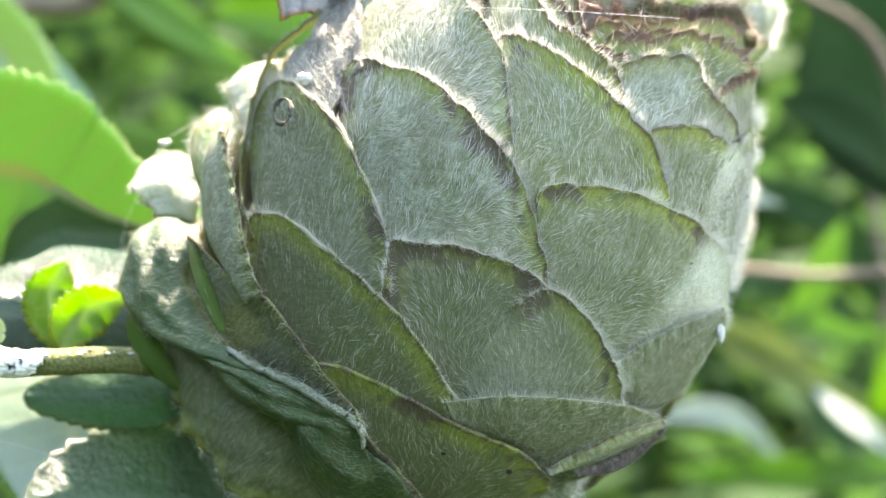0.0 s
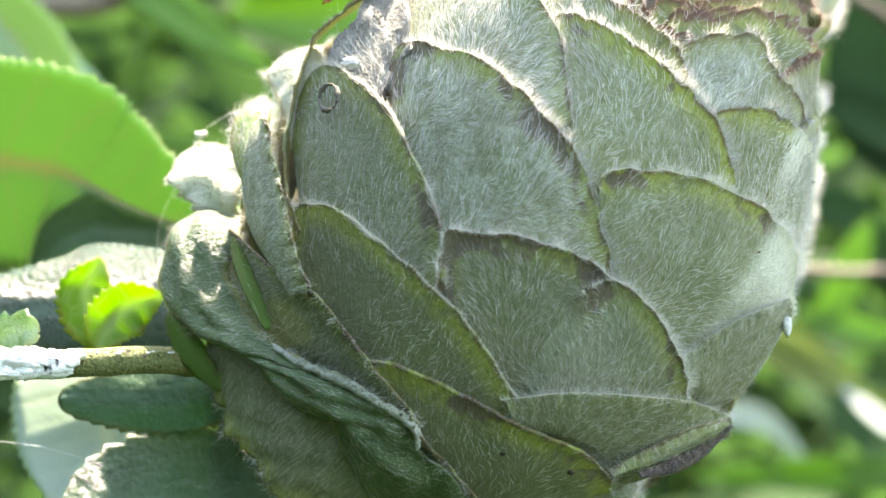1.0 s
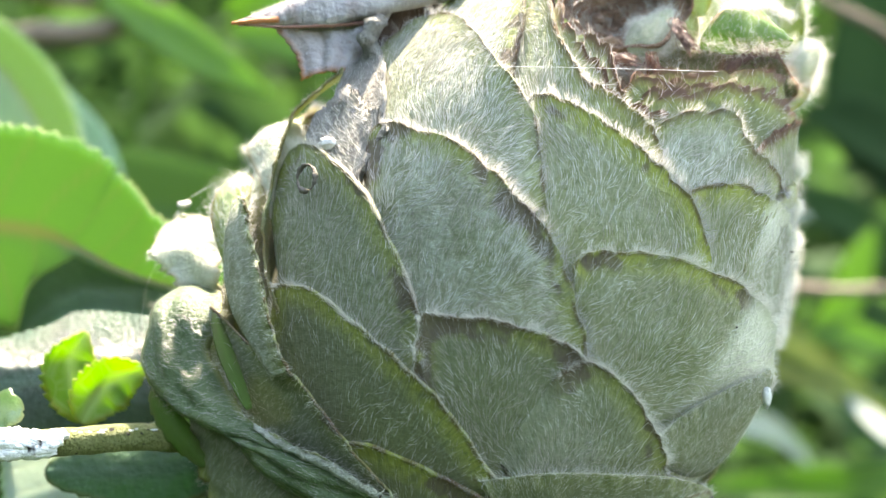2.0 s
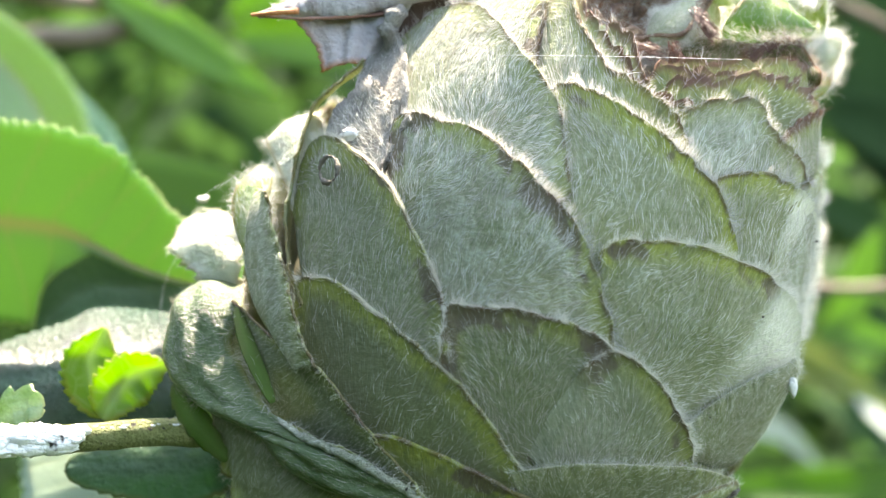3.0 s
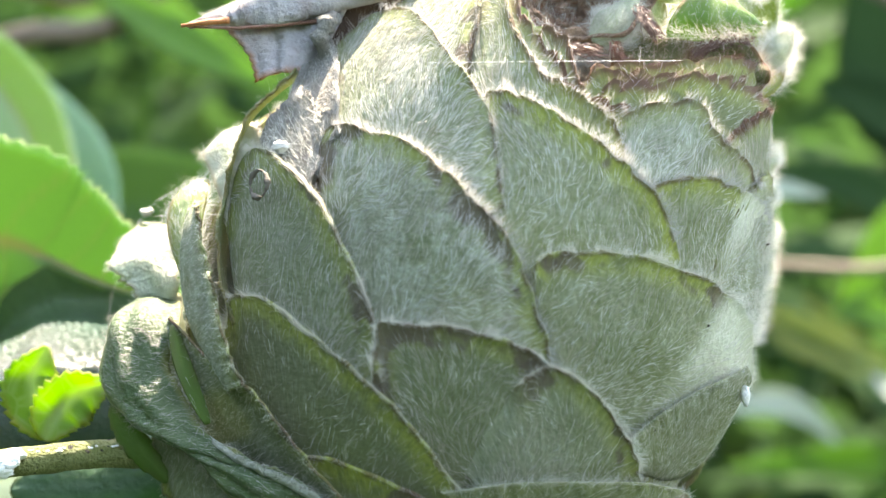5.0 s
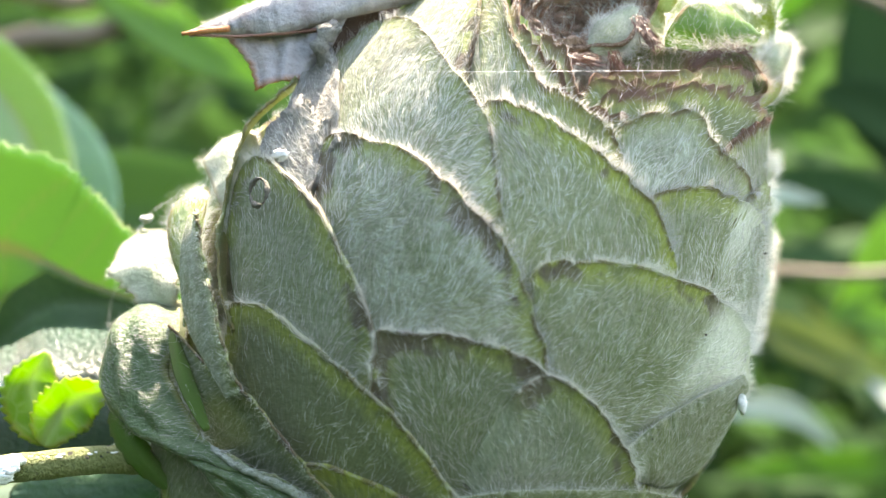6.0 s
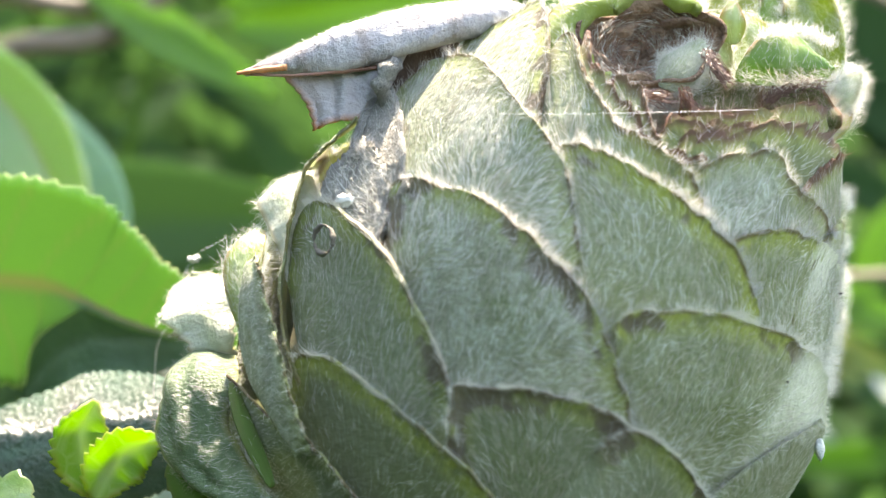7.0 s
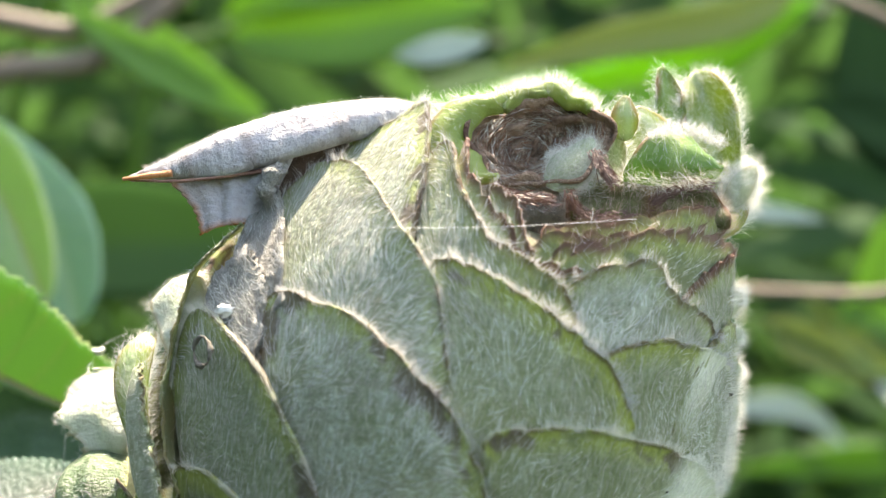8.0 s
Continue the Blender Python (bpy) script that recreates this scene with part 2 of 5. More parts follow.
M_SILK = down_material("spider_silk", (0.9, 0.9, 0.9), 0.3)


# ---- mesh helpers (lengths in centimetres, turned into metres here) ----
def mesh_of(name, verts, faces, material, smooth=True, floats=None):
    me = bpy.data.meshes.new(name)
    me.from_pydata((np.asarray(verts) * CM).tolist(), [], faces)
    for key, values in (floats or {}).items():
        a = me.attributes.new(key, "FLOAT", "POINT")
        a.data.foreach_set("value", np.asarray(values, dtype=np.float32))
    if smooth:
        me.polygons.foreach_set("use_smooth", np.ones(len(me.polygons), dtype=bool))
    me.materials.append(material)
    me.update()
    return me


def part(name, me, parent, label="", kind=""):
    ob = new(name, me)
    ob.parent = parent
    return tagged(ob, label=label, kind=kind)


def thing(name, label, category, group=""):
    ob = new(name)
    ob.empty_display_size = 0.005
    return tagged(ob, label, category, group)


def unit(v):
    return v / np.maximum(np.linalg.norm(v, axis=-1, keepdims=True), 1e-12)


def grid_normals(p):
    return unit(np.cross(np.gradient(p, axis=1), np.gradient(p, axis=0)))


def slab(p, thick, floats=None):
    """A closed sheet of some thickness from a grid of points (rows, columns)."""
    n, m = p.shape[:2]
    nn = grid_normals(p)
    verts = np.concatenate([(p + nn * thick / 2).reshape(-1, 3), (p - nn * thick / 2).reshape(-1, 3)])
    idx = np.arange(n * m).reshape(n, m)
    quads = np.stack([idx[:-1, :-1], idx[:-1, 1:], idx[1:, 1:], idx[1:, :-1]], -1).reshape(-1, 4)
    ring = np.concatenate([idx[0, :], idx[1:, -1], idx[-1, -2::-1], idx[-2:0:-1, 0]])
    nxt = np.roll(ring, -1)
    k = n * m
    rim = np.stack([ring, ring + k, nxt + k, nxt], -1)
    faces = np.concatenate([quads, quads[:, ::-1] + k, rim]).tolist()
    return verts, faces, {key: np.tile(v.reshape(-1), 2) for key, v in (floats or {}).items()}


def strands(name, root, way, normal, length, width, droop, material, parent, label=""):
    """Fine hairs: tapered ribbons of two joints, bending away from the surface normal."""
    k = len(root)
    if k == 0:
        return None
    side = unit(np.cross(way, normal) + 0.35 * rng.normal(size=(k, 3)))
    ln, wd = length[:, None], width[:, None]
    mid = root + way * ln * 0.5
    tip = root + unit(way - normal * droop[:, None]) * ln
    verts = np.stack([root - side * wd / 2, root + side * wd / 2, mid - side * wd * 0.4, mid + side * wd * 0.4, tip], 1).reshape(-1, 3)
    b = (np.arange(k) * 5)[:, None]
    tri = np.concatenate([b + [0, 1, 3], b + [0, 3, 2], b + [2, 3, 4]]).tolist()
    return part(name, mesh_of(name, verts, tri, material, smooth=False), parent, label, "stuff")


def tube(points, radii, sides=14, bumps=0.0):
    """A round stem along points, closed at both ends."""
    p = np.asarray(points, float)
    tang = unit(np.gradient(p, axis=0))
    ref = np.array([0.13, 0.31, 0.94])
    a = unit(np.cross(tang, ref))
    b = np.cross(tang, a)
    ang = np.linspace(0, 2 * math.pi, sides, endpoint=False)
    r = np.asarray(radii)[:, None] * (1 + bumps * rng.normal(size=(len(p), sides)))
    ring = p[:, None] + r[..., None] * (np.cos(ang)[None, :, None] * a[:, None] + np.sin(ang)[None, :, None] * b[:, None])
    verts = np.concatenate([ring.reshape(-1, 3), p[:1], p[-1:]])
    n = len(p)
    faces = []
    for i in range(n - 1):
        for j in range(sides):
            k = (j + 1) % sides
            faces.append((i * sides + j, i * sides + k, (i + 1) * sides + k, (i + 1) * sides + j))
    for j in range(sides):
        k = (j + 1) % sides
        faces.append((n * sides, k, j))
        faces.append((n * sides + 1, (n - 1) * sides + j, (n - 1) * sides + k))
    return verts, faces


def bezier(points, n):
    """A smooth line through control points (Catmull-Rom)."""
    p = np.asarray(points, float)
    p = np.concatenate([2 * p[:1] - p[1:2], p, 2 * p[-1:] - p[-2:-1]])
    out = []
    for s in np.linspace(0, len(p) - 3 - 1e-6, n):
        i = int(s)
        t = s - i
        a, b, c, d = p[i:i + 4]
        out.append(0.5 * (2 * b + (c - a) * t + (2 * a - 5 * b + 4 * c - d) * t * t + (3 * b - a - 3 * c + d) * t ** 3))
    return np.array(out)


def leaf_grid(spine, face, width, fold=0.15, roll=0.0, teeth=0, tooth=0.03, wave=0.0, rows=48, cols=17, peak=0.42, veins=9, seed=0, blunt=0.8, lower=None):
    """A leaf blade along a spine. face: the way its upper side looks; fold: how far the halves rise; roll: how far the margins turn over."""
    p = bezier(spine, rows)
    s = np.linspace(0, 1, rows)
    tang = unit(np.gradient(p, axis=0))
    face = np.asarray(face, float)
    if face.ndim == 1:
        face = np.repeat(face[None], rows, 0)
    else:
        face = bezier(face, rows)
    side = unit(np.cross(tang, face))
    up = np.cross(side, tang)
    k = math.log(0.5) / math.log(peak)
    hw = width / 2 * np.sin(math.pi * s ** k).clip(0, 1) ** blunt + 0.012
    t = np.linspace(-1, 1, cols)
    if teeth:
        saw = (s * teeth) % 1.0
        hw_edge = hw + tooth * (saw - 0.4) * np.sin(math.pi * s) ** 0.5
    else:
        hw_edge = hw
    ease = np.abs(t)[None, :] ** 6
    half = hw[:, None] * (1 - ease) + hw_edge[:, None] * ease
    if lower:  # one half of the blade narrows along the leaf: between which two stretches, and to what share
        half = half * np.where(t[None, :] > 0, np.interp(s, lower[:2], (1.0, lower[2]))[:, None], 1.0)
    ph = seed * 1.7
    arc = np.abs(t)[None, :]
    x = half * t[None, :] * (np.sinc(roll * arc / math.pi) if roll else 1.0)
    z = half * (fold * arc ** 1.2 - (roll * arc ** 2 * 0.55 if roll else 0.0))
    z = z + wave * arc * np.sin(s * 17 + ph)[:, None] * np.where(t > 0, 1.0, 0.7)[None, :]
    v = (s[:, None] * veins - 0.9 * arc * 1.0) % 1.0
    vein = np.clip(1 - np.abs(v - 0.5) / 0.09, 0, 1) * (arc < 0.93) * 0.35
    vein = np.maximum(vein, np.clip(1.6 - arc * hw[:, None] / 0.035, 0, 1))
    z = z - 0.012 * vein * width
    grid = p[:, None] + x[..., None] * side[:, None] + z[..., None] * up[:, None]
    edge = (1 - arc) * hw[:, None] * 10.0
    return grid, {"vein": vein, "edge": np.minimum(edge, 3.0)}


def leaf_mesh(name, material, thick=0.018, **shape):
    grid, floats = leaf_grid(**shape)
    v, f, fl = slab(grid, thick, floats)
    return mesh_of(name, v, f, material, floats=fl), grid


def blob(center, radii, seed, bumps=0.2, n=10, m=14):
    r = np.random.default_rng(seed)
    th, phv = np.meshgrid(np.linspace(0.05, math.pi - 0.05, n), np.linspace(0, 2 * math.pi, m, endpoint=False), indexing="ij")
    k = 1 + bumps * r.normal(size=th.shape)
    p = np.stack([np.sin(th) * np.cos(phv) * k * radii[0], np.sin(th) * np.sin(phv) * k * radii[1], np.cos(th) * k * radii[2]], -1) + np.asarray(center)
    f = [(i * m + j, i * m + (j + 1) % m, (i + 1) * m + (j + 1) % m, (i + 1) * m + j) for i in range(n - 1) for j in range(m)]
    f += [tuple(range(m - 1, -1, -1)), tuple(range((n - 1) * m, n * m))]
    return p.reshape(-1, 3), f


# ---- the gall: a leaning barrel of overlapping downy scales ----
C0 = np.array([0.365, 0.694, 0.074])
AX = np.array([0.4708, -0.0997, 0.8766])
E1 = np.array([0.8822, 0.0532, -0.4678])
E2 = np.array([0.0, 0.9936, 0.1130])
RAD = 1.494


def barrel(v):
    u = np.where(v > 0, v / 2.361, -v / 1.923).clip(0, 0.985)
    n = np.where(v > 0, 1.418, 2.634)
    return RAD * (1 - u ** n) ** (1 / n)


def on_gall(u, v, lift):
    """A point of the gall: u round it (0 towards the open side), v along its axis, lifted off it."""
    th = u / RAD
    slope = (barrel(v + 0.01) - barrel(v - 0.01)) / 0.02
    slope = slope.clip(-1.6, 1.6) if hasattr(slope, "clip") else slope
    k = 1 / np.sqrt(1 + slope ** 2)
    r = barrel(v) + lift * k
    w = v - lift * k * slope
    return C0 + w[..., None] * AX + r[..., None] * (np.sin(th)[..., None] * E1 - np.cos(th)[..., None] * E2)


gall = thing("willow_gall", "grey-green downy pinecone gall of overlapping scales on a willow twig", "plant gall")


def gall_core():
    v = np.linspace(-1.86, 1.1, 40)
    u = np.linspace(-math.pi * RAD, math.pi * RAD, 60, endpoint=False)
    p = on_gall(*np.meshgrid(u, v), np.full((40, 60), -0.2))
    verts = p.reshape(-1, 3)
    faces = [(i * 60 + j, i * 60 + (j + 1) % 60, (i + 1) * 60 + (j + 1) % 60, (i + 1) * 60 + j) for i in range(39) for j in range(60)]
    faces += [tuple(range(59, -1, -1)), tuple(range(39 * 60, 40 * 60))]
    part("core", mesh_of("core", verts, faces, M_CORE), gall, "brownish inner body of the gall")


count = [0]


def scale(u, v, phi, w, l, q, brown=0.3, lift=0.0, top=0.04, crinkle=0.012, down=1.0, flare=0.0, slope=0.012, label="", cup=0.015, skirt=0.5, fringe=1.0, olive=0.4, pale=0.4, material=None, shag=0.0):
    """One scale: tip at (u, v), leaning by phi degrees, half-width w, length l of the rounded end, squareness q."""
    count[0] += 1
    ph = count[0] * 2.4
    rows, cols = 44, 25
    s = np.linspace(0, 1, rows)
    y = -skirt + (l + skirt) * (1 - (1 - s) ** 1.7)
    hw = np.where(y > 0, w * (1 - (np.abs(y) / l).clip(0, 1) ** q) ** (1 / q), w * (1 + 0.25 * y / skirt))
    hw = np.maximum(hw, 0.012)
    t = np.sin(np.linspace(-math.pi / 2, math.pi / 2, cols))
    x = hw[:, None] * t[None, :]
    yy = np.repeat(y[:, None], cols, 1)
    # distance to the outline, in millimetres
    dy = l * (1 - (np.abs(x) / w).clip(0, 1) ** q) ** (1 / q) - yy
    dx = hw[:, None] - np.abs(x)
    edge = 10 * (dx * dy) / np.sqrt(dx ** 2 + dy ** 2 + 1e-9)
    rim = np.clip(1 - edge / 0.8, 0, 1)
    wob = crinkle * (np.sin(9 * yy / l + ph + 4 * t) + 0.7 * np.sin(23 * t + 2 * ph) + 0.5 * np.sin(41 * yy + ph))
    wob = wob + 0.6 * crinkle * rng.normal(size=wob.shape) * rim ** 2
    x = x + wob * rim * np.sign(t) * 0.6
    yy = yy + wob * rim * 0.8
    a = radians(phi)
    uu = u + (yy - l) * math.sin(a) + x * math.cos(a)
    vv = v + (yy - l) * math.cos(a) - x * math.sin(a)
    off = lift + top - slope * (l - yy) + cup * (1 - t[None, :] ** 2) * np.clip((yy + skirt) / (l + skirt), 0, 1)
    off = off + flare * np.clip((yy - 0.3 * l) / (0.7 * l), 0, 1) ** 2 + 0.015 * rim ** 2 + 0.45 * wob * rim
    off = off + 0.008 * np.sin(3.1 * uu + ph) * np.sin(2.7 * vv + ph)
    p = on_gall(uu, vv.clip(-1.88, 2.3), off)
    verts, faces, fl = slab(p, 0.024, {"edge": edge.clip(0, 6), "across": x * 10, "along": yy * 10})
    ob = part("scale", mesh_of("scale", verts, faces, material or M_SCALE, floats=fl), gall, label)
    ob.color = (brown, olive, pale, 1.0)
    if down <= 0:
        return ob
    ring = np.arange(cols)
    dress(ob, p, edge, unit(p[-1] - p[-4]), down, pale, None, ring, fringe, shag, brown if brown <= 1 else 0.4, ph)
    return ob


def ways_step(p, j, j2):
    return np.linalg.norm(p[-1, j2] - p[-1, j], axis=1)


def dress(ob, p, edge, outward, down=1.0, pale=0.4, wool=None, rim_ids=(), fringe=1.0, shag=0.0, bare=0.3, seed=0.0, fringe_mat=None):
    """Silky hairs over a blade, combed towards its rim, and a fringe that stands out from the rim."""
    rows, cols = edge.shape
    nn = grid_normals(p)
    if (nn[rows // 2, cols // 2] @ (p[rows // 2, cols // 2] - C0)) < 0:
        nn = -nn
    gy, gx = unit(np.gradient(p, axis=0)), unit(np.gradient(p, axis=1))
    area = np.linalg.norm(np.cross(np.gradient(p, axis=0), np.gradient(p, axis=1)), axis=-1)
    weight = area * (1.0 if wool is None else 1.0 + 1.6 * wool)
    n_hair = int(down * (6200 + 5200 * pale) * area.sum())
    pick = rng.choice(rows * cols, n_hair, p=(weight / weight.sum()).reshape(-1))
    i, j = pick // cols, pick % cols
    i2, j2 = np.minimum(i + 1, rows - 1), np.minimum(j + 1, cols - 1)
    fi, fj = rng.random((n_hair, 1)), rng.random((n_hair, 1))
    root = (p[i, j] * (1 - fi) + p[i2, j] * fi) * (1 - fj) + (p[i, j2] * (1 - fi) + p[i2, j2] * fi) * fj
    a, b = root[:, 0], root[:, 2]
    ways = np.cumsum(np.r_[0, np.linalg.norm(np.diff(p[-1], axis=0), axis=1)])[j] + fj[:, 0] * ways_step(p, j, j2)
    away = edge[i, j] / 10
    lock = np.sin(88 * ways + 2.2 * np.sin(9 * away + 4 * ways + seed) + 5 * away) + 0.8 * np.sin(157 * ways + 2 * np.sin(13 * away - 7 * ways + 2 * seed) - 7 * away)
    patch = np.sin(4.1 * a + 2 * b + seed) * np.sin(3.3 * b - 2.7 * a + 2 * seed)
    thin = np.where(edge[i, j] < 0.25 + 1.25 * max(0.0, bare - 0.3), 0.16, np.where(edge[i, j] < 1.2, 0.6, 1.0))
    keep = rng.random(n_hair) < np.where(lock > -0.15, 0.9, 0.32) * thin * (0.65 + 0.35 * patch)
    swirl = 0.55 * np.sin(2.6 * a + 1.9 * b + seed) + 0.40 * np.sin(8.1 * b - 5.3 * a + 2 * seed) + 0.35 * np.sin(19 * a + 13 * b + seed) + 0.30 * np.sin(37 * b - 29 * a) + 0.20 * rng.normal(size=n_hair)
    n0 = nn[i, j]
    way = gy[i, j] * np.cos(swirl)[:, None] + gx[i, j] * np.sin(swirl)[:, None]
    way = unit(way + n0 * rng.uniform(0.03, 0.30 + shag, (n_hair, 1)) + shag * 0.6 * rng.normal(size=(n_hair, 3)))
    blot = 0.6 * np.sin(5.3 * a + 3.1 * b + 2 * seed + 1.5 * np.sin(4 * b + seed)) + 0.5 * np.sin(9.7 * b - 6.1 * a + seed) + 0.35 * np.sin(23 * a + 17 * b)
    if wool is not None:
        blot = blot + 1.5 * wool[i, j]
    blot = blot + 0.7 * max(0.0, pale - 0.5)
    bright = blot + 0.5 * rng.normal(size=n_hair) > 0.25
    root = root + n0 * 0.011
    for name, some, mat in (("down", keep & bright, M_DOWN), ("dull_down", keep & ~bright, M_DULLDOWN)):
        k = int(some.sum())
        strands(name, root[some], way[some], n0[some], rng.uniform(0.03, 0.09, k), rng.uniform(0.0012, 0.0024, k), rng.uniform(0.1, 0.4, k), mat, ob)
    long = keep & bright & (rng.random(n_hair) < 0.02 + 0.06 * pale) & (edge[i, j] > 0.3)
    k = int(long.sum())
    strands("long_hair", root[long], unit(way[long] + 0.12 * n0[long]), n0[long], rng.uniform(0.07, 0.15, k), rng.uniform(0.0013, 0.0024, k), rng.uniform(0.15, 0.4, k), M_FRINGE, ob)
    # the fringe, in small wisps
    rim_ids = np.asarray(rim_ids)
    rim = p[-1, rim_ids]
    length = np.linalg.norm(np.diff(rim, axis=0), axis=1).sum()
    k = int(fringe * 560 * length)
    j = rng.choice(rim_ids[:-1], k)
    f = rng.random((k, 1))
    n0, out = nn[-1, j], outward[j]
    base = p[-1, j] * (1 - f) + p[-1, j + 1] * f - out * rng.uniform(0.0, 0.025, (k, 1))
    wisp = 23 * base[:, :1] + 19 * base[:, 2:]
    lean = 0.5 * np.sin(wisp * 2.1 + seed) + 0.3 * np.sin(wisp * 5.3)
    way = unit(out * rng.uniform(0.45, 1.0, (k, 1)) + n0 * rng.uniform(0.15, 0.9, (k, 1)) + gx[-1, j] * lean + 0.16 * rng.normal(size=(k, 3)))
    strands("fringe", base, way, n0, rng.uniform(0.045, 0.115, k) * (0.75 + 0.25 * np.sin(wisp[:, 0] * 1.3)), rng.uniform(0.0009, 0.0020, k), rng.uniform(-0.1, 0.25, k), fringe_mat or M_FRINGE, ob)


def outline_scale(rim, base, k, brown=0.3, olive=0.4, pale=0.4, down=1.0, fringe=1.0, top=0.05, slope=0.02, cup=0.02, crinkle=0.011, roll=0.014, plain=None, woolly=None, label="", shag=0.0, flare=0.0, material=None, fringe_mat=None):
    """A scale with a free rim through points (u, v) of the gall, from one foot over the tip to the other, and a body that runs down to its base.
    plain: the stretch of the rim with no marks, woolly: the stretch that is thick with wool."""
    count[0] += 1
    ph = count[0] * 2.4
    rows, cols = 40, 61
    flat = bezier([(a, b, 0.0) for a, b in rim], 400)
    walk_on = np.r_[0, np.cumsum(np.linalg.norm(np.diff(flat, axis=0), axis=1))]
    even = np.linspace(0, walk_on[-1], cols)
    line = np.stack([np.interp(even, walk_on, flat[:, 0]), np.interp(even, walk_on, flat[:, 1])], -1)
    c = np.linspace(0, 1, cols)
    inner = np.asarray(base) + 0.45 * (line[0] * (1 - c[:, None]) + line[-1] * c[:, None] - (line[0] + line[-1]) / 2)
    s = 1 - (1 - np.linspace(0, 1, rows)) ** 1.7
    uv = inner[None] * (1 - s[:, None, None]) + line[None] * s[:, None, None]
    gap = np.linalg.norm(uv[:, :, None] - line[None, None], axis=-1)
    edge = 10 * gap.min(-1)
    near = np.clip(1 - edge / 0.8, 0, 1)
    rough = np.convolve(rng.normal(size=cols + 8), np.ones(3) / 3, "same")[4:-4]
    wob = crinkle * (0.5 * np.sin(23 * c + ph + 3 * np.sin(7 * c + ph)) + 0.4 * np.sin(61 * c + 2 * ph + 4 * np.sin(9 * c)) + 0.9 * rough)[None]
    spoke = line - inner
    spoke = spoke / np.linalg.norm(spoke, axis=-1, keepdims=True)
    uv = uv + spoke[None] * (wob * near * 0.7)[..., None]
    def stretch(span):
        if span is None:
            return np.zeros(cols)
        return np.clip((c - span[0]) / 0.08, 0, 1) * np.clip((span[1] - c) / 0.08, 0, 1)

    mid = (1 - (2 * c - 1) ** 2)[None] * s[:, None]
    off = layer(k) + top - slope * edge / 10 + cup * mid + roll * near ** 2 + 0.5 * wob * near + flare * np.clip(1 - edge / 4, 0, 1) ** 2
    off = off - 0.03 * stretch(plain)[None] * near
    off = off + 0.009 * np.sin(3.1 * uv[..., 0] + ph) * np.sin(2.7 * uv[..., 1] + ph) + 0.004 * np.sin(11 * uv[..., 0] + 2 * ph) * np.sin(9 * uv[..., 1])
    p = on_gall(uv[..., 0], uv[..., 1].clip(-1.88, 2.3), off)

    bald, thick = stretch(plain), stretch(woolly)
    wool = np.repeat(thick[None], rows, 0) * np.clip(s * 1.5 - 0.2, 0, 1)[:, None]
    length = walk_on[-1] * 10
    verts, faces, fl = slab(p, 0.022, {"edge": edge.clip(0, 6), "across": np.repeat(c[None] * length, rows, 0), "along": edge, "plain": np.repeat(bald[None], rows, 0), "wool": wool})
    ob = part("scale", mesh_of("scale", verts, faces, material or M_SCALE, floats=fl), gall, label)
    ob.color = (brown, olive, pale, 1.0)
    ahead = unit(p[-1] - p[-4])
    ids = np.where(bald < 0.5)[0]
    dress(ob, p, edge, ahead, down, pale, wool, ids, fringe, shag, brown if brown <= 1 else 0.4, ph, fringe_mat)
    return ob


